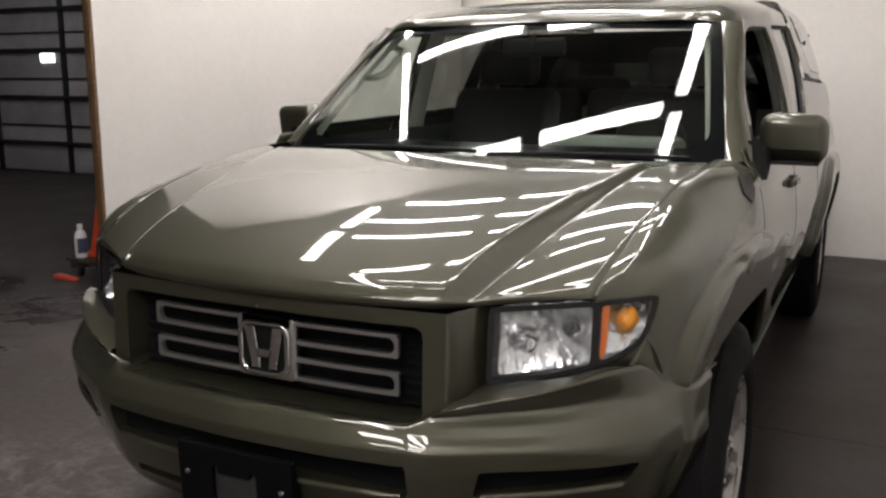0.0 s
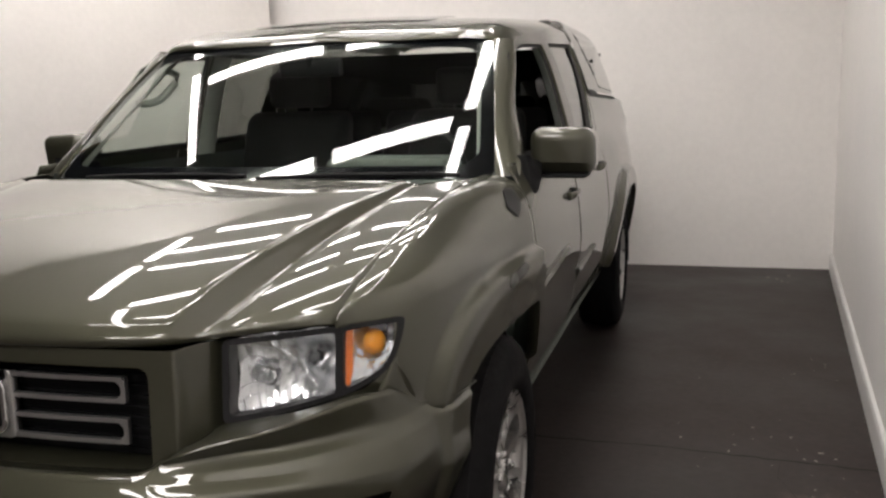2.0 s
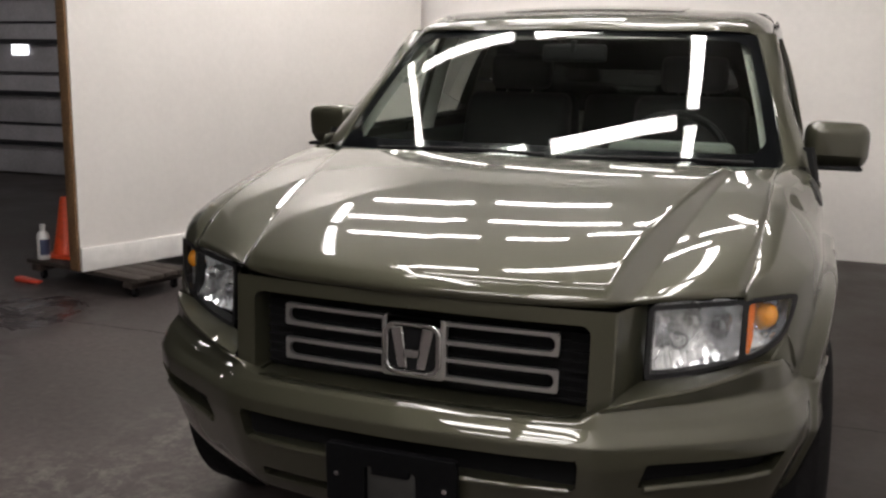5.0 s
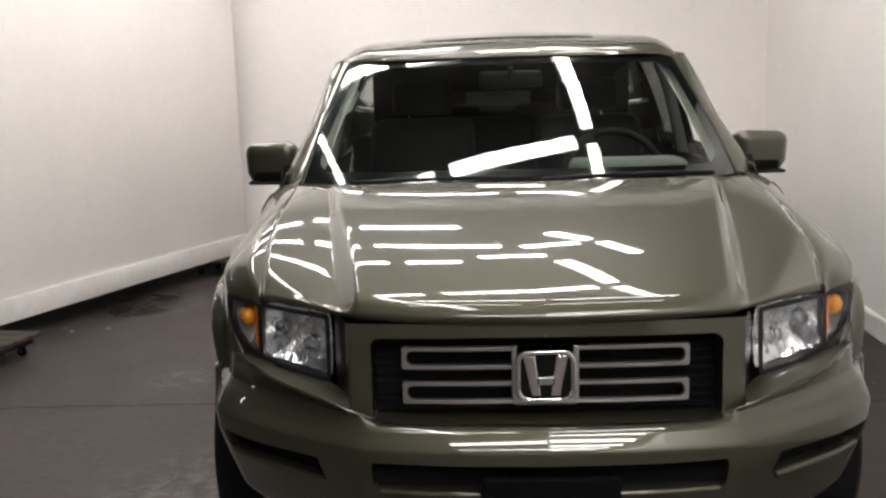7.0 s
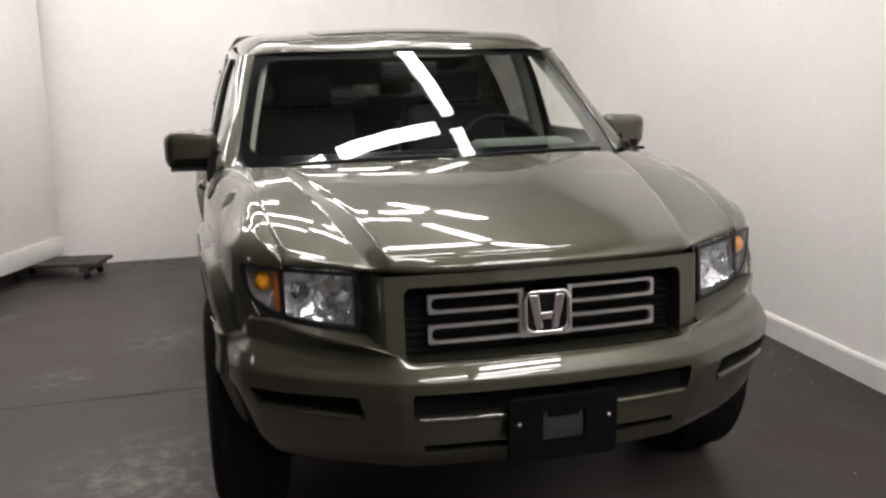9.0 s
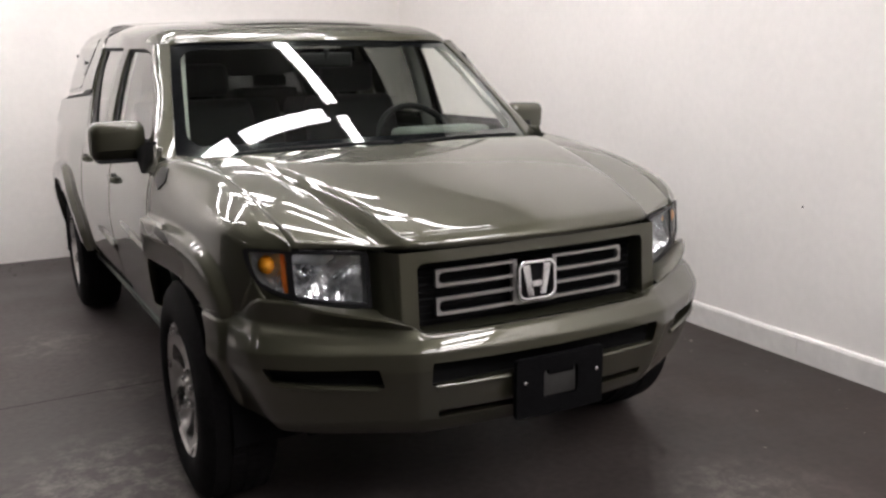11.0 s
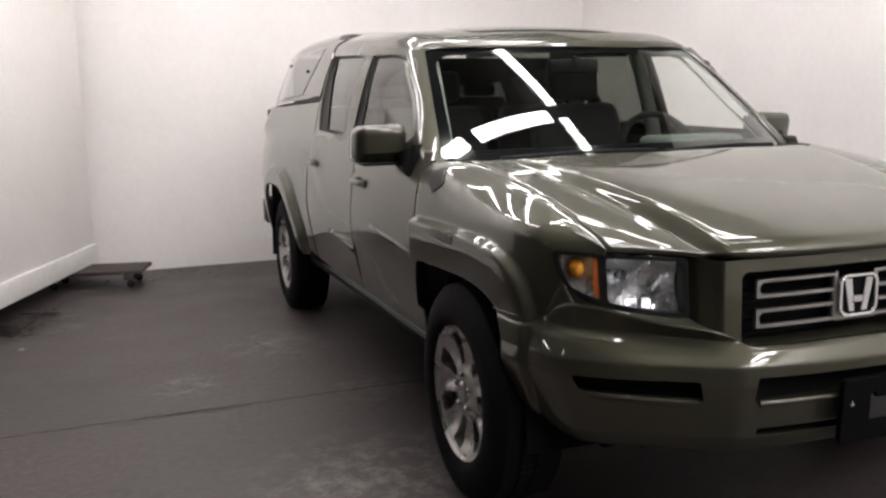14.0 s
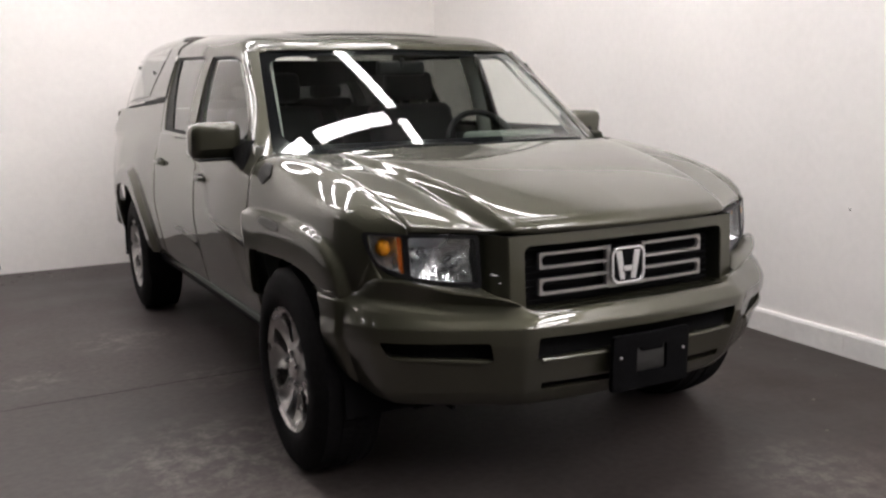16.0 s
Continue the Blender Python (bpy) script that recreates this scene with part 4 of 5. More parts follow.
def pane(win, inset):
    def fn(y, z):
        p = green_fn(y, z)
        p[..., 0] -= inset
        return p
    return lambda: panel_bm(fn, 1.45, 3.24, 1.09, 1.56, 110, 40, lambda y, z: win(y, z) + 0.012)


# the driver's window is wound down; the passenger's is shut
part("front_side_window", mirror_bm(pane(WIN_F, 0.016)()), SIDE_GLASS, truck, "green-tinted side window")
mirrored_pair("rear_side_window", pane(WIN_R, 0.016), PRIVACY, truck, "dark privacy glass")


def seal(win):
    def fn(y, z):
        p = green_fn(y, z)
        p[..., 0] -= 0.012
        return p
    return lambda: panel_bm(fn, 1.45, 3.24, 1.09, 1.56, 180, 60, lambda y, z: np.minimum(win(y, z) + 0.004, 0.014 - win(y, z)))


mirrored_pair("window_seal", seal(WIN_F), SEAL, truck, "black rubber seal")
mirrored_pair("window_seal", seal(WIN_R), SEAL, truck, "black rubber seal")


def pillar_cover():
    def fn(y, z):
        p = green_fn(y, z)
        p[..., 0] -= 0.010
        return p
    return panel_bm(fn, 2.2, 2.46, 1.10, 1.52, 24, 40, lambda y, z: np.minimum(WIN_F(y, z) + 0.004, y - glass_end(z)))


def quarter_cover():
    def fn(y, z):
        p = green_fn(y, z)
        p[..., 0] -= 0.010
        return p
    return panel_bm(fn, 2.9, 3.24, 1.10, 1.56, 24, 40, lambda y, z: np.minimum(WIN_R(y, z) + 0.004, y - 2.985 - (z - 1.15) * 0.45))


mirrored_pair("pillar_cover", pillar_cover, SEAL, truck, "black door pillar cover")
mirrored_pair("pillar_cover", quarter_cover, SEAL, truck, "black door pillar cover")


def pillar():
    """The A-pillar between windscreen and door."""
    v = np.linspace(0, 1, 24)
    inner = screen_fn(np.ones(24) * 1.0, v)
    rows = []
    zs = inner[:, 2]
    for k in range(24):
        z = zs[k]
        yb = 1.475 + (z - 1.07) * 1.24
        o = green_fn(np.array(yb + 0.03), np.array(max(z, 1.06)))
        i = inner[k]
        m = (i + o) / 2 + np.array([0.006, -0.010, 0.006])
        rows.append([i + np.array([0.0, 0.006, -0.006]), i + np.array([0.003, -0.003, 0.004]), m, o + np.array([-0.001, -0.009, 0.002]), o])
    return loft_bm(rows, 16, 40)


mirrored_pair("windscreen_pillar", pillar, PAINT, truck)


def screen_half(keep=None, off=0.0, nu=40, nv=30):
    def make():
        def fn(u, v):
            p = screen_fn(u, v)
            p[..., 1] += off
            return p
        return panel_bm(fn, 0, 1, 0, 1, nu, nv, keep)
    return make


windscreen = part("windscreen", both(screen_half()), WINDSCREEN, truck, "tinted windscreen glass")
fr = rbox(-0.948, 0.948, 0.075, 0.935, 0.11)
part("windscreen_border", both(screen_half(lambda u, v: 0.004 - fr(u, v), 0.004, 60, 60)), FRIT, windscreen, "black glass border")


def cowl():
    u = np.linspace(0, 1, 20)
    foot = screen_fn(u, np.zeros(20))
    front = np.stack([0.735 * u, 1.085 + 0.165 * u ** 2, 1.085 - 0.022 * u], -1)
    A = np.stack([front + np.array([0, -0.01, -0.02]), front * 0.6 + foot * 0.4 + np.array([0, 0, -0.03]), foot + np.array([0, 0.01, -0.012])])
    return sheet_bm(A)


part("cowl", both(cowl), BLACK, truck, "black plastic cowl")


def wiper(x0, x1, flip):
    pts = []
    for k in range(14):
        f = k / 13
        u = x0 + (x1 - x0) * f
        v = 0.005 + 0.02 * math.sin(math.pi * f * 0.8)
        p = screen_fn(np.array(abs(u)), np.array(v))
        pts.append((math.copysign(p[0], u), p[1] - 0.012, p[2] + 0.004))
    return tube_bm(pts, 0.007, 8)


part("wiper", wiper(-0.75, 0.05, 1), BLACK, truck)
part("wiper", wiper(0.1, 0.88, 1), BLACK, truck)


# --- grille and face ---
def face_half():
    """The painted surround of the grille: header under the hood, posts, and their turned-back flanks."""
    opening = rbox(-0.386, 0.386, 0.640, 0.836, 0.022)

    def fn(s, z):
        x = np.minimum(s, 0.432)
        y = 0.252 + 0.20 * np.maximum(x - 0.10, 0) ** 2 + (0.868 - z) * -0.03
        k = np.maximum(s - 0.432, 0)
        x = x + k * 0.42
        y = y + smooth(k / 0.03) * k * 0.95
        return np.stack([x, y, z], -1)
    return panel_bm(fn, 0, 0.55, 0.625, 0.868, 110, 60, lambda s, z: -opening(s, z), [(opening, Vector((0, 0.085, 0)))])


face = part("grille_surround", both(face_half), PAINT, truck, angle=40)
grille = empty("grille")
grille.parent = truck
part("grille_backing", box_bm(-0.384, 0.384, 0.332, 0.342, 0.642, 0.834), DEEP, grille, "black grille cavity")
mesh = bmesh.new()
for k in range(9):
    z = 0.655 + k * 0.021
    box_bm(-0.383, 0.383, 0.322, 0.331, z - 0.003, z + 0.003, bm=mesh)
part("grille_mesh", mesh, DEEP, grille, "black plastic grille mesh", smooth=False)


def bar_loop(z0, z1, sgn):
    """One silver loop of the grille: a long flat rounded ring."""
    xa, xb = 0.058, 0.319
    outer = rbox(xa, xb, z0, z1, 0.006)
    inner = rbox(xa + 0.006, xb - 0.009, z0 + 0.0085, z1 - 0.0085, 0.0155)

    def fn(x, z):
        return np.stack([x, 0.280 + 0.20 * np.maximum(x - 0.10, 0) ** 2, z], -1)
    bm = panel_bm(fn, xa - 0.004, xb + 0.004, z0 - 0.004, z1 + 0.004, 150, 72, lambda x, z: np.minimum(outer(x, z), -inner(x, z)))
    if sgn < 0:
        mirror_bm(bm)
    return bm


for z0, z1 in ((0.757, 0.807), (0.677, 0.727)):
    for s in (1, -1):
        ob = part("grille_loop", bar_loop(z0, z1, s), SILVER, grille, "satin silver grille bar")
        thick(ob, 0.012)
        bv = ob.modifiers.new("edge", "BEVEL")
        bv.width, bv.segments, bv.limit_method = 0.003, 2, "ANGLE"

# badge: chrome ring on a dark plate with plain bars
badge = empty("badge")
badge.parent = truck
ring_o, ring_i = rbox(-0.066, 0.066, 0.683, 0.801, 0.028), rbox(-0.056, 0.056, 0.692, 0.792, 0.022)


def flat_fn(y):
    return lambda x, z: np.stack([x, y + 0 * x, z], -1)


ob = part("badge_plate", panel_bm(flat_fn(0.278), -0.075, 0.075, 0.672, 0.812, 40, 40, rbox(-0.074, 0.074, 0.674, 0.810, 0.01)), SILVER, badge)
thick(ob, 0.02)
ob = part("badge_ground", panel_bm(flat_fn(0.2755), -0.06, 0.06, 0.685, 0.80, 30, 30, ring_i), DEEP, badge, "black badge ground")
ob = part("badge_ring", panel_bm(flat_fn(0.266), -0.07, 0.07, 0.68, 0.805, 48, 48, lambda x, z: np.minimum(ring_o(x, z), -ring_i(x, z))), CHROME, badge, "chrome ring")
thick(ob, 0.012)
for shape in (poly([(-0.031, 0.697), (-0.011, 0.697), (-0.024, 0.789), (-0.050, 0.789)]), poly([(0.011, 0.697), (0.031, 0.697), (0.050, 0.789), (0.024, 0.789)]), poly([(-0.018, 0.722), (0.018, 0.722), (0.019, 0.740), (-0.019, 0.740)])):
    ob = part("badge_bar", panel_bm(flat_fn(0.268), -0.06, 0.06, 0.685, 0.80, 60, 60, shape), CHROME, badge)
    thick(ob, 0.007)

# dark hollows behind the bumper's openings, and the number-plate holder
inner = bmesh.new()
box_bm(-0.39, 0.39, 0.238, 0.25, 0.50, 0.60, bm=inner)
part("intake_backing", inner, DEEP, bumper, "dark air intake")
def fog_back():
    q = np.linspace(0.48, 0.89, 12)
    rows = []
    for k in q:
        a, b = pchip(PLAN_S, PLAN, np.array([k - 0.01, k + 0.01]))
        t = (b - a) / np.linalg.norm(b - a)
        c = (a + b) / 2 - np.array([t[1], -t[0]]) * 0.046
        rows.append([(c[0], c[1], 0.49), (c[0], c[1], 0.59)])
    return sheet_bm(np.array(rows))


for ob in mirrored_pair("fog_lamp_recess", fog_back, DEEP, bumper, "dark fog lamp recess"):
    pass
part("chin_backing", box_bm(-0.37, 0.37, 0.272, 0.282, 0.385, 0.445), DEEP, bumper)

def on_bumper(q, z):
    """The bumper's skin at a way along it and a height."""
    b = np.linspace(0.2, 0.95, 120)
    h = bumper_z(np.full(120, q), b)
    return bumper_fn(np.array([q]), np.array([float(np.interp(-z, -h, b))]))[0]


def recess_lip(pts):
    """The rounded lower lip of an opening in the bumper."""
    def make():
        P = [on_bumper(q, z) + np.array([0, 0.002, 0]) for q, z in pts]
        return tube_bm([tuple(p) for p in P], 0.0085, 12)
    return make


mirrored_pair("recess_lip", recess_lip([(q, 0.505 + (q - 0.515) * 0.035) for q in np.linspace(0.53, 0.82, 12)] ), PAINT, bumper)
mirrored_pair("recess_lip", recess_lip([(q, 0.5045) for q in np.linspace(0.10, 0.37, 10)] ), PAINT, bumper)

holder = empty("plate_holder")
holder.parent = truck
hole = rbox(-0.058, 0.058, 0.428, 0.512, 0.012)
outer = rbox(-0.148, 0.148, 0.378, 0.552, 0.014)
ob = part("holder_frame", panel_bm(lambda x, z: np.stack([x, 0.152 + 0.12 * x ** 2 - (z - 0.46) * 0.05, z], -1), -0.15, 0.15, 0.376, 0.554, 70, 46, lambda x, z: np.minimum(outer(x, z), -hole(x, z))), HOLDER_BLACK, holder)
thick(ob, 0.016)
bv = ob.modifiers.new("edge", "BEVEL")
bv.width, bv.segments, bv.limit_method = 0.003, 2, "ANGLE"
part("holder_centre", box_bm(-0.056, 0.056, 0.158, 0.170, 0.430, 0.510, 0.006), PLATE_MET, holder, "grey recessed centre")
for s in (1, -1):
    bm = lathe_bm([(0, -0.004), (0.0055, -0.003), (0.007, 0.0), (0.007, 0.006)], 14, "y")
    bmesh.ops.translate(bm, vec=(0.122 * s, 0.150, 0.485), verts=bm.verts[:])
    part("screw", bm, CHROME, holder)


# --- headlamps ---
LAMP_OUT = poly([(0.488, 0.712), (0.60, 0.722), (0.700, 0.746), (0.752, 0.778), (0.773, 0.822), (0.781, 0.883), (0.488, 0.869)], 0.011)
LAMP_IN = poly([(0.498, 0.724), (0.600, 0.733), (0.669, 0.750), (0.669, 0.866), (0.498, 0.859)], 0.007)
TURN_IN = poly([(0.682, 0.754), (0.715, 0.766), (0.747, 0.788), (0.763, 0.826), (0.769, 0.873), (0.682, 0.867)], 0.008)


def lamp_y(x):
    return 0.352 + 0.50 * (x - 0.49) + 0.45 * np.maximum(x - 0.49, 0) ** 2 + 1.4 * np.maximum(x - 0.69, 0) ** 2


def lamp_fn(off):
    return lambda x, z: np.stack([x, lamp_y(x) + off + (z - 0.79) * 0.10, z], -1)


def headlamp(s):
    root = empty("headlamp")
    root.parent = truck
    root["label"] = "clear headlamp with amber turn signal"

    def put(name, bm, mat, label="", angle=35, t=0.0):
        if s < 0:
            mirror_bm(bm)
        ob = part(name, bm, mat, root, label, angle=angle)
        if t:
            thick(ob, t)
        return ob
    put("bezel", panel_bm(lamp_fn(-0.004), 0.47, 0.80, 0.69, 0.90, 110, 70, lambda x, z: np.minimum(LAMP_OUT(x, z), -np.maximum(LAMP_IN(x, z), TURN_IN(x, z))), [(LAMP_IN, Vector((0, 0.035, 0))), (TURN_IN, Vector((0, 0.035, 0)))]), GLOSS_BLACK, "black bezel")
    put("lens", panel_bm(lamp_fn(-0.001), 0.49, 0.79, 0.71, 0.89, 60, 40, lambda x, z: np.maximum(LAMP_IN(x, z), TURN_IN(x, z)) + 0.002), LENS, "clear plastic lens")
    # the main reflector: two bowls with uneven facets
    rng = np.random.RandomState(7)
    tilt, step, turn_tilt = rng.uniform(-1, 1, (40, 40)), rng.uniform(-1, 1, (40, 40)), rng.uniform(-1, 1, (40, 40))

    def bowl(x, z):
        a = np.hypot(x - 0.548, (z - 0.785) * 0.9)
        b = np.hypot(x - 0.622, z - 0.815)
        d = np.maximum(0.075 - 6 * a ** 2, 0.080 - 14 * b ** 2)
        i, j = (x - 0.49) / 0.011 + 0.5 * np.sin(z * 60), (z - 0.71) / 0.026 + 0.4 * np.sin(x * 70)
        ii, jj = np.clip(i.astype(int), 0, 39), np.clip(j.astype(int), 0, 39)
        facet = 0.0022 * tilt[ii, jj] * ((i % 1) - 0.5) * 2 + 0.0015 * step[ii, jj] + 0.002 * turn_tilt[ii, jj] * ((j % 1) - 0.5)
        p = lamp_fn(0)(x, z)
        p[..., 1] += np.clip(d, 0.010, 0.1) + facet
        return p
    put("reflector_bowl", panel_bm(bowl, 0.490, 0.674, 0.716, 0.874, 150, 120, lambda x, z: LAMP_IN(x, z) + 0.007), REFLECTOR, "faceted chrome reflector", angle=18)
    for cx, cz, r in ((0.545, 0.785, 0.020), (0.622, 0.815, 0.019)):
        bm = lathe_bm([(r, 0.0), (r, -0.022), (r * 0.86, -0.026), (r * 0.82, -0.018), (r * 0.80, 0.0)], 28, "y")
        bmesh.ops.translate(bm, vec=(cx, float(lamp_y(np.array(cx))) + 0.058, cz), verts=bm.verts[:])
        put("bulb_shield", bm, CHROME)
        bm = lathe_bm([(0.0, -0.03), (0.006, -0.027), (0.0075, -0.015), (0.0075, 0.0)], 16, "y")
        bmesh.ops.translate(bm, vec=(cx, float(lamp_y(np.array(cx))) + 0.056, cz), verts=bm.verts[:])
        put("bulb", bm, LENS)

    def turn(x, z):
        a = np.hypot(x - 0.722, z - 0.832)
        i, j = (x - 0.67) / 0.010, (z - 0.74) / 0.016 + 0.5 * np.sin(x * 90)
        ii, jj = np.clip(i.astype(int), 0, 39), np.clip(j.astype(int), 0, 39)
        p = lamp_fn(0)(x, z)
        p[..., 1] += np.clip(0.05 - 9 * a ** 2, 0.014, 0.05) + 0.003 * tilt[ii + 12, jj] * ((j % 1) - 0.5) * 2
        return p
    put("turn_reflector", panel_bm(turn, 0.676, 0.784, 0.748, 0.884, 70, 80, lambda x, z: TURN_IN(x, z) + 0.006), REFLECTOR, "chrome turn-signal reflector", angle=18)
    put("side_reflector", panel_bm(lamp_fn(0.008), 0.680, 0.708, 0.750, 0.880, 16, 40, lambda x, z: np.minimum(TURN_IN(x, z) + 0.004, 0.694 - x - 3.0 * np.maximum(0.80 - z, 0) ** 2)), ORANGE, "orange side reflector", t=0.004)
    bm = lathe_bm([(0.0, -0.026), (0.007, -0.024), (0.014, -0.017), (0.018, -0.006), (0.019, 0.008), (0.015, 0.02)], 28, "y")
    for v in bm.verts:
        v.co.x *= 1.2
        v.co.z *= 1.4
    bmesh.ops.translate(bm, vec=(0.720, float(lamp_y(np.array(0.720))) + 0.036, 0.832), verts=bm.verts[:])
    put("amber_bulb", bm, AMBER, "amber bulb cover")
    return root


headlamp(1)
headlamp(-1)


def lamp_shelf():
    """The painted shelf between bumper and headlamp."""
    edge = [(0.452, 0.690), (0.49, 0.711), (0.545, 0.717), (0.60, 0.723), (0.66, 0.736), (0.715, 0.752), (0.742, 0.774), (0.757, 0.788), (0.768, 0.802)]
    foot = [bumper_fn(np.array([q]), np.array([0.0]))[0] for q in np.linspace(0.452, 0.99, 6)]
    foot += [side_fn(np.array(y), np.array(z)) + np.array([0.004, -0.002, 0]) for y, z in ((0.568, 0.718), (0.548, 0.757), (0.527, 0.797))]
    rows = []
    for (x, z), p in zip(edge, foot):
        q = np.array([x, float(lamp_y(np.array(x))) + (z - 0.79) * 0.10 + 0.002, z])
        rows.append([p, p * 0.5 + q * 0.5 + np.array([0, 0.0, 0.002]), q])
    return loft_bm(rows, 8, 48, flip=True)


mirrored_pair("lamp_shelf", lamp_shelf, PAINT, truck)


# --- wheels ---
def wheel(x, y, s):
    root = empty("wheel", (x, y, HUB_Z))
    root.parent = truck
    root["label"] = "black tyre on a seven-spoke silver alloy wheel"
    R, rr = 0.358, 0.222
    prof = [(rr - 0.006, -0.20), (rr + 0.004, -0.212), (rr + 0.03, -0.222), (R - 0.06, -0.226), (R - 0.02, -0.215), (R - 0.004, -0.195), (R, -0.165), (R, -0.055), (R - 0.004, -0.025), (R - 0.02, -0.008), (R - 0.06, 0.006), (rr + 0.035, 0.010), (rr + 0.008, 0.004), (rr - 0.004, -0.006)]
    bm = lathe_bm([(a, b * s) for a, b in prof], 72, "x")
    bmesh.ops.recalc_face_normals(bm, faces=bm.faces[:])
    tyre = part("tyre", bm, RUBBER, root)
    # tread ribs with narrow sipes
    bm = bmesh.new()
    for k in range(84):
        a = 2 * math.pi * k / 84
        for j, (h0, h1) in enumerate(((-0.205, -0.168), (-0.160, -0.120), (-0.112, -0.072), (-0.064, -0.024))):
            m = Matrix.Rotation(a + (0.037 if j % 2 else 0), 4, "X")
            b2 = box_bm(min(h0 * s, h1 * s), max(h0 * s, h1 * s), -0.0122, 0.0122, R - 0.012, R + (0.004 if j in (1, 2) else -0.003))
            bmesh.ops.transform(b2, matrix=m, verts=b2.verts[:])
            me = bpy.data.meshes.new("t")
            b2.to_mesh(me)
            b2.free()
            bm.from_mesh(me)
            bpy.data.meshes.remove(me)
    part("tread", bm, RUBBER, tyre, smooth=False)
    rim = lathe_bm([(a, b * s) for a, b in [(rr - 0.004, -0.205), (rr - 0.02, -0.19), (rr - 0.03, -0.06), (rr - 0.022, -0.02), (rr - 0.010, -0.010), (rr - 0.002, -0.004), (rr + 0.002, -0.006), (rr - 0.003, -0.012)]], 64, "x")
    bmesh.ops.recalc_face_normals(rim, faces=rim.faces[:])
    part("rim", rim, ALLOY, root)
    disc = lathe_bm([(0.0, -0.09 * s), (0.16, -0.09 * s), (0.165, -0.10 * s), (0.0, -0.10 * s)], 40, "x")
    bmesh.ops.recalc_face_normals(disc, faces=disc.faces[:])
    part("brake_disc", disc, DARK_STEEL, root)

    # spokes: the face of the wheel with six rounded windows
    def fn(a, r):
        dish = curve((0.02, -0.030), (0.055, -0.028), (0.09, -0.034), (0.15, -0.030), (0.205, -0.012))(r) - 0.010 * (0.5 + 0.5 * np.cos(7 * a)) ** 3 * smooth((r - 0.07) / 0.05) * smooth((0.205 - r) / 0.03)
        return np.stack([s * dish, r * np.cos(a), r * np.sin(a)], -1)

    def keep(a, r):
        w = (a / (2 * math.pi) * 7) % 1 - 0.5
        arc = np.abs(w) * (2 * math.pi / 7) * r
        half = 0.013 + (r - 0.085) * 0.22
        k = 160.0
        win = -np.log(np.exp(-k * np.clip(half - arc, -0.3, 0.3)) + np.exp(-k * np.clip(r - 0.088, -0.3, 0.3)) + np.exp(-k * np.clip(0.196 - r, -0.3, 0.3))) / k
        return -win
    bm = panel_bm(fn, 0, 2 * math.pi, 0.02, 0.208, 217, 40, keep, [(keep, Vector((-0.03 * s, 0, 0)))], flip=s < 0)
    bmesh.ops.remove_doubles(bm, verts=bm.verts[:], dist=1e-4)
    part("spoke_face", bm, ALLOY, root, angle=50)
    cap = lathe_bm([(0.036, -0.032 * s), (0.036, -0.022 * s), (0.030, -0.016 * s), (0.0, -0.014 * s)], 32, "x")
    bmesh.ops.recalc_face_normals(cap, faces=cap.faces[:])
    part("hub_cap", cap, ALLOY, root)
    for k in range(5):
        a = 2 * math.pi * k / 5 + 0.3
        nut = lathe_bm([(0.011, -0.036 * s), (0.011, -0.018 * s), (0.006, -0.014 * s), (0.0, -0.014 * s)], 6, "x")
        bmesh.ops.translate(nut, vec=(0, 0.057 * math.cos(a), 0.057 * math.sin(a)), verts=nut.verts[:])
        bmesh.ops.recalc_face_normals(nut, faces=nut.faces[:])
        part("wheel_nut", nut, CHROME, root)
    return root


for hy in (HUB_F, HUB_R):
    for s in (1, -1):
        wheel((0.888 if hy < 2 else 0.9) * s, hy, s)


def wheel_well(y, s, half, x_out):
    rows = []
    for k in range(17):
        a = math.pi * k / 16
        rows.append([(x * s, y - half * math.cos(a), 0.28 + 0.50 * math.sin(a)) for x in (0.47, x_out)])
    part("wheel_well", sheet_bm(np.array(rows), s > 0), DEEP, truck, "black wheel well", smooth=False)
    part("well_wall", box_bm(*sorted((0.44 * s, 0.455 * s)), y - 0.42, y + 0.42, 0.25, 0.80), DEEP, truck)


for s in (1, -1):
    wheel_well(1.03, s, 0.40, 0.82)
    wheel_well(4.06, s, 0.45, 0.90)
part("underbody", box_bm(-0.62, 0.62, 0.55, 5.0, 0.30, 0.345), DEEP, truck, "black underbody")
for s in (1, -1):
    part("lamp_housing", sheet_bm(np.array([[(x * s, float(lamp_y(np.array(x))) + 0.11, z) for z in (0.66, 0.90)] for x in (0.44, 0.55, 0.66, 0.74, 0.80)]), s > 0), DEEP, truck, "black lamp housing")
part("engine_bay_floor", box_bm(-0.66, 0.66, 0.40, 1.3, 0.50, 0.52), DEEP, truck)
part("bay_wall", box_bm(-0.46, 0.46, 0.36, 0.375, 0.35, 0.86), DEEP, truck)


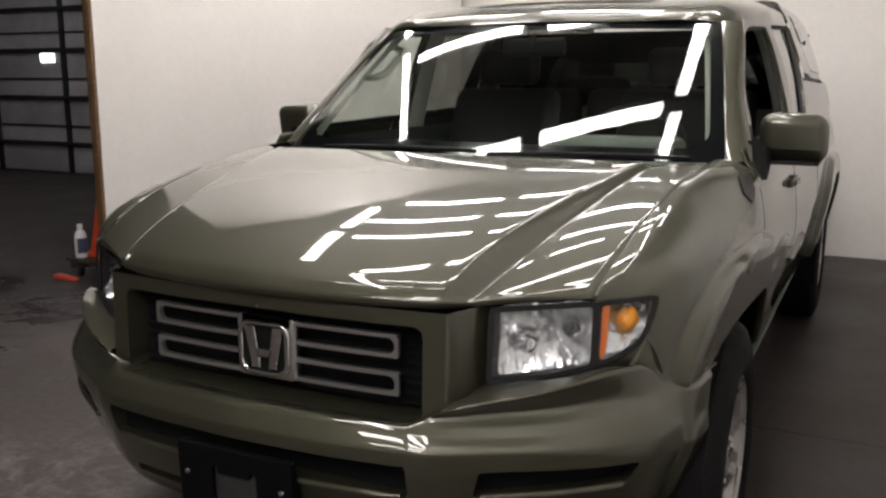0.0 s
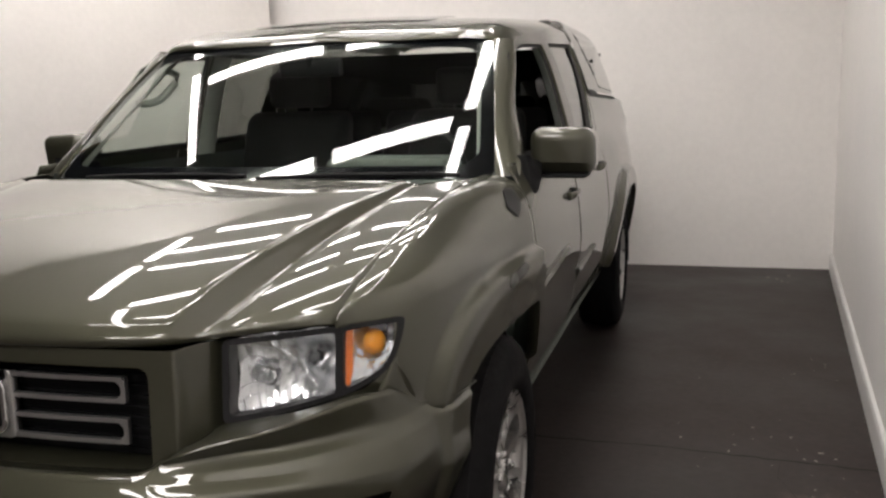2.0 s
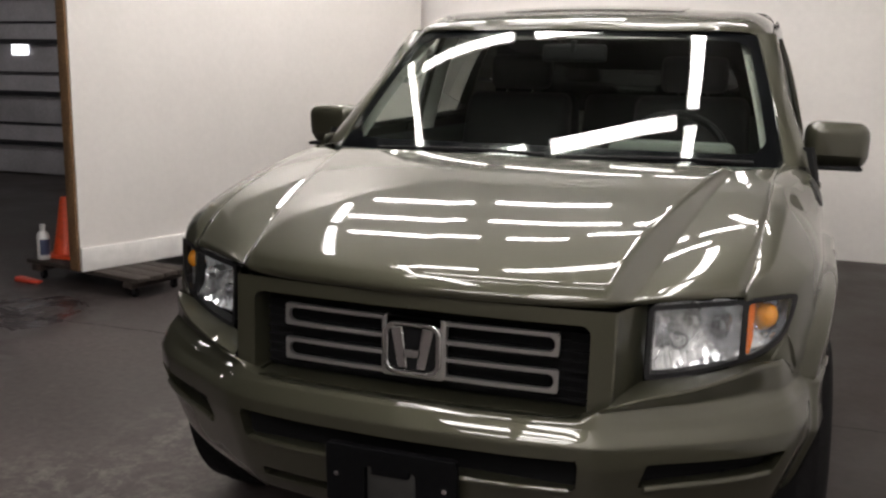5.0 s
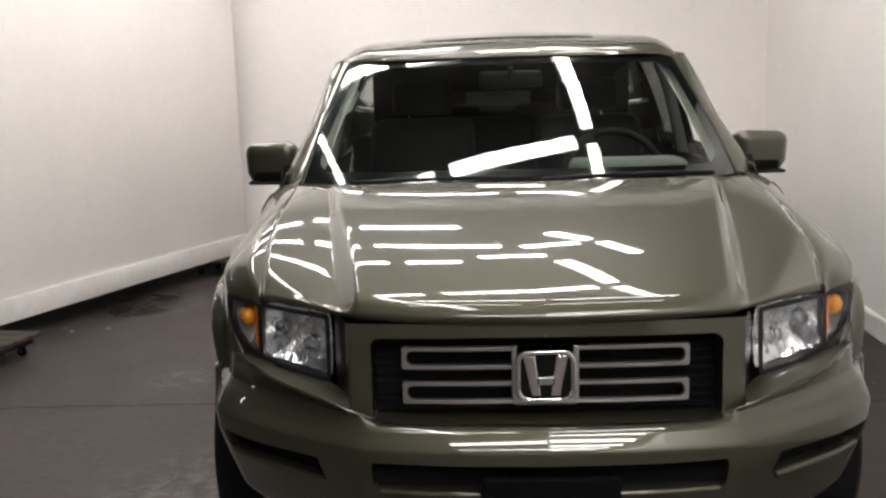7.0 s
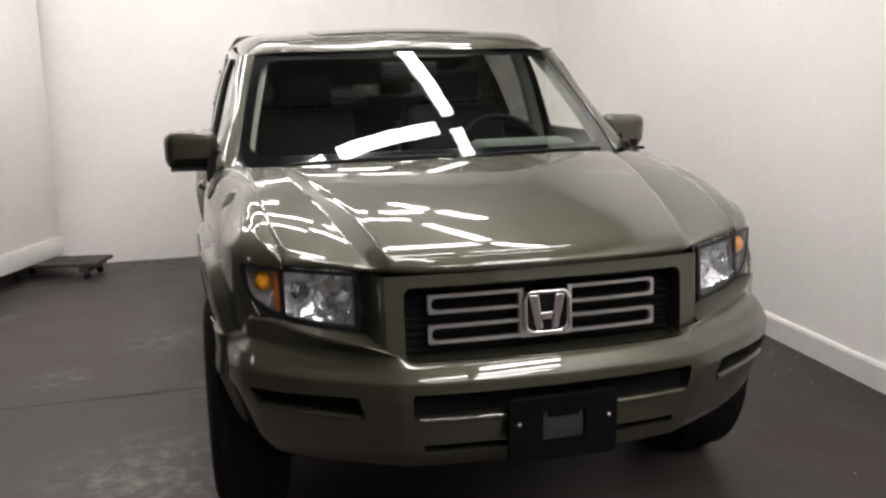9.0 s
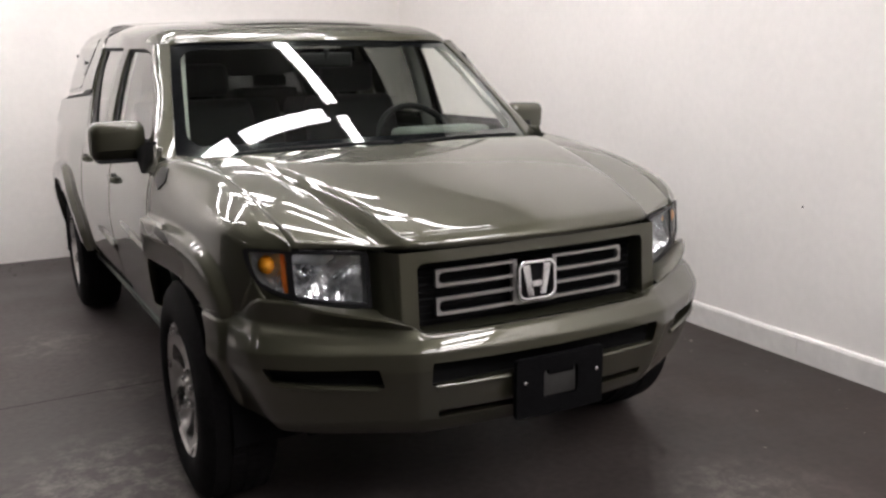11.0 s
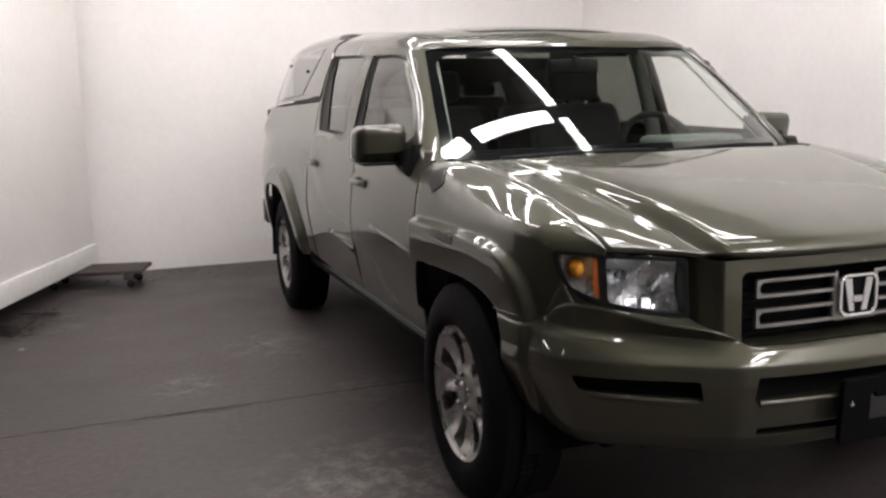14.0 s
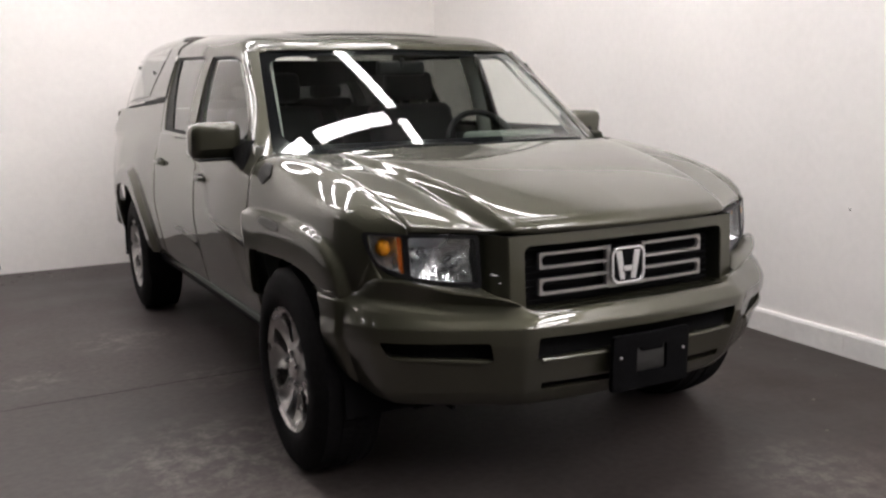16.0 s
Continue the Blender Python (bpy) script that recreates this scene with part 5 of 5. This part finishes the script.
# --- mirrors, handles, mouldings ---
def door_mirror(s):
    root = empty("door_mirror")
    root.parent = truck
    root["label"] = "olive door mirror on a black foot"

    def put(name, bm, mat, label=""):
        if s < 0:
            mirror_bm(bm)
        return part(name, bm, mat, root, label)
    bm = box_bm(0.812, 1.012, 1.665, 1.80, 1.058, 1.207, 0.042, 5)
    for v in bm.verts:
        f = (v.co.x - 0.812) / 0.20
        v.co.y += 0.028 * f * f + (0.022 if v.co.z < 1.10 else 0) * 0.5
        v.co.z -= 0.006 * f
        v.co.y += (1.207 - v.co.z) * 0.16
    put("mirror_shell", bm, PAINT)
    put("mirror_glass", box_bm(0.833, 0.995, 1.815, 1.818, 1.078, 1.19, 0.001), CHROME, "mirror glass")
    bm = box_bm(0.808, 0.992, 1.675, 1.80, 1.050, 1.063, 0.006, 2)
    put("mirror_underside", bm, BLACK, "black underside")
    bm = box_bm(0.785, 0.845, 1.60, 1.745, 1.062, 1.108, 0.014, 3)
    put("mirror_arm", bm, BLACK, "black mirror arm")
    bm = bmesh.new()
    ring = [(1.548, 1.130), (1.542, 1.016), (1.565, 1.022), (1.640, 1.058), (1.685, 1.096), (1.580, 1.120)]
    loops = [[bm.verts.new((float(green_fn(np.array(y), np.array(max(z, 1.03)))[0]) + d, y + k, z)) for y, z in ring] for d, k in ((-0.006, 0.0), (0.020, 0.004), (0.028, 0.014))]
    for p, q in zip(loops, loops[1:]):
        for k in range(6):
            bm.faces.new([p[k], p[(k + 1) % 6], q[(k + 1) % 6], q[k]])
    bm.faces.new(loops[-1])
    bmesh.ops.recalc_face_normals(bm, faces=bm.faces[:])
    put("mirror_foot", bm, BLACK, "black mirror foot")


for s in (1, -1):
    door_mirror(s)


def handle(y, z, s, parent):
    x = float(side_x(np.array(y), np.array(z)))
    root = bmesh.new()
    pts = [(x - 0.004, y - 0.085, z), (x + 0.014, y - 0.07, z + 0.003), (x + 0.020, y, z + 0.004), (x + 0.014, y + 0.07, z + 0.003), (x - 0.004, y + 0.085, z)]
    bm = tube_bm([(p[0] * s, p[1], p[2]) for p in pts], 0.013, 10, root)
    ob = part("door_handle", bm, PAINT, parent)
    for q in (-0.078, 0.078):
        part("handle_seat", box_bm(*sorted(((x - 0.004) * s, (x + 0.012) * s)), y + q - 0.018, y + q + 0.018, z - 0.014, z + 0.016, 0.006, 2), PAINT, ob)
    cup = lathe_bm([(0.0, 0.001), (0.040, 0.001), (0.046, 0.003), (0.048, 0.0)], 24, "x")
    for v in cup.verts:
        v.co = Vector(((x + v.co.x + 0.001) * s, y + v.co.y * 0.9, z + v.co.z * 0.55))
    part("handle_cup", cup, BLACK, ob, "dark handle recess")


for ob, s in zip(fd, (1, -1)):
    handle(2.20, 0.945, s, ob)
for ob, s in zip(rd, (1, -1)):
    handle(3.10, 0.978, s, ob)


def moulding(y0, y1, za, zb, h0, h1):
    """A wedge-shaped door moulding with a face that leans down."""
    def make():
        rows = []
        for f in np.linspace(0, 1, 16):
            y = y0 + (y1 - y0) * f
            z = za + (zb - za) * f
            h = h0 + (h1 - h0) * f
            x = [float(side_x(np.array(y), np.array(z + d))) for d in (h, 0.0, -h)]
            k = min(1, (1 - f) * 8)
            rows.append([(x[0] + 0.001, y, z + h), (x[0] + 0.015 * k, y, z + h * 0.85), (x[2] + 0.003 * k, y, z - h * 0.85), (x[2] + 0.001, y, z - h)])
        return sheet_bm(np.array(rows), True)
    return make


for ob, (y0, y1, za, zb) in ((fd, (1.447, 2.02, 0.735, 0.785)), (rd, (2.335, 2.80, 0.62, 0.665))):
    for d, s in zip(ob, (1, -1)):
        bm = moulding(y0, y1, za, zb, 0.019, 0.006)()
        if s < 0:
            mirror_bm(bm)
        part("door_moulding", bm, PAINT, d, angle=20)


# --- bed cap ---
def cap_fn(y, z):
    p = green_fn(y, np.minimum(z, 1.62))
    p[..., 0] += 0.006 - 0.06 * smooth((y - 4.2) / 0.8)
    p[..., 2] = z
    return p


cap = empty("bed_cap")
cap.parent = truck
cap["label"] = "olive bed cap with dark side windows"
CAP_WIN = poly([(3.735, 1.350), (4.745, 1.322), (4.63, 1.595), (3.50, 1.595)], 0.014)


def cap_side():
    def keep(y, z):
        return np.minimum.reduce([(z - cap_line(y)) * 0.8 - 0.014, 4.96 - y - (z - 1.26) * 0.55, -CAP_WIN(y, z)])
    return panel_bm(cap_fn, 3.24, 4.98, 1.22, 1.622, 130, 50, keep)


mirrored_pair("cap_side", cap_side, PAINT, cap, angle=50)


def cap_pane():
    def fn(y, z):
        p = cap_fn(y, z)
        p[..., 0] += 0.004
        return p
    return panel_bm(fn, 3.42, 4.80, 1.29, 1.62, 70, 34, lambda y, z: CAP_WIN(y, z) + 0.010)


mirrored_pair("cap_window", cap_pane, PRIVACY, cap, "dark cap window")


def cap_strip():
    rows = []
    for y in np.concatenate([np.linspace(3.26, 3.61, 14), np.linspace(3.69, 4.92, 8)]):
        z = float(cap_line(np.array(y)))
        k = float(smooth(np.array((3.63 - y) / 0.20)))
        lo, hi = 0.003 + 0.004 * k, 0.009 + 0.015 * k
        a, b = bed_fn(np.array(y), np.array(z - lo)), cap_fn(np.array(y), np.array(z + hi))
        a[0] = min(a[0], b[0] + 0.02)
        rows.append([a - [0.01, 0, 0], a + [0.003, 0, 0], (a + b) / 2 + [0.005, 0, 0], b + [0.002, 0, 0]])
    return loft_bm(rows, 8, 60, flip=True)


mirrored_pair("cap_gasket", cap_strip, SEAL, cap, "black rubber gasket")
for s in (1, -1):
    for y, z in ((4.49, 1.540), (3.76, 1.478)):
        p = cap_fn(np.array(y), np.array(z))
        bm = lathe_bm([(0.0, 0.009), (0.009, 0.008), (0.011, 0.004), (0.011, 0.0)], 16, "x")
        for v in bm.verts:
            v.co = Vector(((p[0] + 0.004 + v.co.x) * s, y + v.co.y, z + v.co.z))
        part("window_knob", bm, BLACK, cap, "black knob")


def cap_roof():
    rows = []
    for y, c in ((3.268, 1.660), (3.6, 1.680), (4.1, 1.684), (4.5, 1.672), (4.68, 1.655), (4.765, 1.630)):
        k = 0.06 * float(smooth(np.array((y - 4.2) / 0.8)))
        c, e = c + 0.018 * float(smooth(np.array((y - 3.27) / 0.3))), 1.656 if y < 4.7 else 1.622
        rows.append([(0, y, c), (0.3, y, c - 0.004), (0.50 - k, y, c - 0.012), (0.60 - k, y, (c + e) / 2 - 0.002), (0.662 - k, y, e - 0.010), (0.684 - k, y, 1.6215)])
    return loft_bm(rows, 28, 28)


part("cap_roof", both(cap_roof), PAINT, cap)
part("roof_gasket", both(lambda: loft_bm([[(0, 3.255, 1.648), (0.5, 3.255, 1.640), (0.62, 3.255, 1.622), (0.668, 3.255, 1.60)], [(0, 3.272, 1.652), (0.5, 3.272, 1.644), (0.62, 3.272, 1.626), (0.668, 3.272, 1.60)]], 20, 4)), SEAL, cap, "black rubber gasket")
part("cap_rear", box_bm(-0.66, 0.66, 4.74, 4.76, 1.27, 1.60, 0.004), PRIVACY, cap, "dark rear glass")
part("tailgate", box_bm(-0.80, 0.80, 5.02, 5.08, 0.60, 1.26, 0.02, 3), PAINT, truck)
part("rear_bumper", box_bm(-0.86, 0.86, 5.04, 5.17, 0.42, 0.62, 0.04, 4), PAINT, truck)
part("bed_floor", box_bm(-0.80, 0.80, 3.3, 5.0, 0.78, 0.80), DEEP, truck)
part("bed_front", box_bm(-0.80, 0.80, 3.25, 3.27, 0.5, 1.13), DEEP, truck)

# sunroof and its frame on the roof
sun = rbox(-0.36, 0.36, 2.16, 2.56, 0.05)
part("sunroof", panel_bm(lambda x, y: np.stack([x, y, 1.634 - 0.010 * (np.abs(x) / 0.36) ** 2 - 0.21 * np.maximum(2.60 - y, 0) ** 2 + 0.003], -1), -0.37, 0.37, 2.15, 2.57, 40, 30, sun), PRIVACY, roof, "dark glass sunroof")

# --- the cabin ---
cabin = empty("cabin")
cabin.parent = truck
cabin["label"] = "grey and black truck cabin"


def dash_half():
    rows = [[(0, 1.34, 1.056), (0.4, 1.36, 1.053), (0.66, 1.45, 1.045), (0.76, 1.51, 1.03)],
            [(0, 1.45, 1.085), (0.4, 1.47, 1.080), (0.68, 1.55, 1.06), (0.78, 1.62, 1.04)],
            [(0, 1.66, 1.075), (0.4, 1.66, 1.070), (0.70, 1.68, 1.05), (0.79, 1.70, 1.03)],
            [(0, 1.72, 1.00), (0.4, 1.72, 1.00), (0.72, 1.73, 0.98), (0.80, 1.74, 0.98)],
            [(0, 1.72, 0.70), (0.4, 1.72, 0.70), (0.74, 1.73, 0.70), (0.82, 1.74, 0.70)]]
    return loft_bm(rows, 24, 28)


dash = part("dashboard", both(dash_half), DASH, cabin, "grey-green dashboard")
bm = box_bm(0.20, 0.60, 1.50, 1.70, 1.06, 1.125, 0.03, 4)
part("instrument_hood", bm, DASH, dash)
bm = bmesh.new()
ctr = Vector((0.385, 1.80, 1.045))
wm = Matrix.Translation(ctr) @ Euler((radians(62), 0, 0)).to_matrix().to_4x4()
tube_bm([wm @ Vector((0.185 * math.cos(2 * math.pi * k / 36), 0.185 * math.sin(2 * math.pi * k / 36), 0)) for k in range(36)], 0.015, 10, bm, close=True)
wheel_ob = part("steering_wheel", bm, BLACK, cabin, "black steering wheel")
bm = lathe_bm([(0, -0.02), (0.07, -0.015), (0.075, 0.02), (0, 0.03)], 24)
bmesh.ops.transform(bm, matrix=wm, verts=bm.verts[:])
part("wheel_boss", bm, BLACK, wheel_ob)
for a in (0.1, math.pi - 0.1, -math.pi / 2):
    bm = tube_bm([wm @ Vector((0.06 * math.cos(a), 0.06 * math.sin(a), 0)), wm @ Vector((0.18 * math.cos(a), 0.18 * math.sin(a), 0))], 0.012, 8)
    part("spoke", bm, BLACK, wheel_ob)


def seat(x, y, w):
    root = empty("seat", (x, y, 0))
    root.parent = cabin
    part("seat_cushion", box_bm(-w / 2, w / 2, -0.05, 0.47, 0.62, 0.78, 0.05, 4), SEAT, root)
    bm = box_bm(-w / 2, w / 2, 0.42, 0.56, 0.74, 1.26, 0.05, 4)
    for v in bm.verts:
        v.co.y += (v.co.z - 0.78) * 0.30
        if v.co.z > 1.0:
            v.co.x *= 1 - (v.co.z - 1.0) * 0.35
    part("seat_back", bm, SEAT, root)
    bm = box_bm(-0.14, 0.14, 0.595, 0.685, 1.275, 1.43, 0.035, 4)
    part("headrest", bm, SEAT, root)
    bm = bmesh.new()
    for q in (-0.06, 0.06):
        tube_bm([(q, 0.60, 1.22), (q, 0.63, 1.30)], 0.006, 8, bm)
    part("headrest_rods", bm, CHROME, root)


for x in (0.385, -0.385):
    seat(x, 1.98, 0.52)
for x in (0.42, 0, -0.42):
    seat(x, 2.62, 0.42)


def liner_half():
    rows = [[(0, 1.90, 1.485), (0.3, 1.91, 1.482), (0.60, 2.0, 1.472), (0.66, 2.03, 1.45)], [(0, 2.5, 1.585), (0.3, 2.5, 1.578), (0.62, 2.5, 1.545), (0.70, 2.5, 1.515)], [(0, 3.2, 1.60), (0.3, 3.2, 1.593), (0.62, 3.2, 1.56), (0.70, 3.2, 1.53)]]
    return loft_bm(rows, 16, 20, flip=True)


part("headliner", both(liner_half), HEADLINER, cabin, "grey headliner")
part("rear_bulkhead", box_bm(-0.80, 0.80, 3.20, 3.22, 0.6, 1.16), DASH, cabin)
part("back_window", box_bm(-0.68, 0.68, 3.205, 3.212, 1.165, 1.52, 0.003), REAR_GLASS, cabin, "dark rear cab window")
part("cabin_floor", box_bm(-0.84, 0.84, 1.3, 3.2, 0.42, 0.44), DASH, cabin)
for s in (1, -1):
    def trim():
        def fn(y, z):
            p = side_fn(y, z)
            p[..., 0] -= 0.06
            return p
        return panel_bm(fn, 1.45, 3.2, 0.45, 1.085, 20, 16, flip=True)
    bm = trim()
    if s < 0:
        mirror_bm(bm)
    part("door_trim", bm, DASH, cabin, "grey door trim")

    def post(ya, yb, top):
        rows = []
        for f in np.linspace(0, 1, 10):
            z = 1.08 + f * 0.42
            ya_, yb_ = ya + top * f, yb + top * f
            pa, pb = green_fn(np.array(ya_), np.array(z)), green_fn(np.array(yb_), np.array(z))
            rows.append([pa - [0.028, 0, 0], (pa + pb) / 2 - [0.065, 0, 0], pb - [0.028, 0, 0]])
        return loft_bm(rows, 8, 14, flip=True)
    bm = post(2.45, 2.60, 0.0)
    if s < 0:
        mirror_bm(bm)
    part("pillar_trim", bm, TRIM_GREY, cabin, "grey inner pillar")

    def a_post():
        v = np.linspace(0.02, 1, 20)
        rows = []
        for k, vv in enumerate(v):
            i = screen_fn(np.array(1.0), np.array(vv))
            yb = 1.475 + (i[2] - 1.07) * 1.24
            o = green_fn(np.array(yb + 0.13), np.array(max(i[2], 1.06)))
            rows.append([i + np.array([-0.060, 0.022, -0.008]), (i + o) / 2 + np.array([-0.050, 0.020, -0.005]), o + np.array([-0.028, 0, 0])])
        return loft_bm(rows, 8, 24, flip=True)
    bm = a_post()
    if s < 0:
        mirror_bm(bm)
    part("pillar_trim", bm, TRIM_GREY, cabin, "pale grey inner windscreen pillar")
# grab handle on the passenger's pillar: a closed loop with rounded corners
pts = []
for v, o in ((0.56, 0.030), (0.57, 0.075), (0.61, 0.105), (0.76, 0.105), (0.83, 0.080), (0.85, 0.030)):
    p = screen_fn(np.array(1.0), np.array(v))
    pts.append((-(p[0] - 0.02 - o * 0.25), p[1] + 0.03 + o * 1.1, p[2] - 0.004 - o * 0.1))
part("grab_handle", tube_bm(pts, 0.014, 10), TRIM_GREY, cabin, "grey grab handle")
bm = box_bm(-0.12, 0.12, 1.875, 1.905, 1.385, 1.450, 0.014, 3)
mir = part("rear_view_mirror", bm, BLACK, cabin, "black rear-view mirror")
part("mirror_stem", tube_bm([(0, 1.885, 1.42), (0, 1.875, 1.463)], 0.012, 8), BLACK, mir)
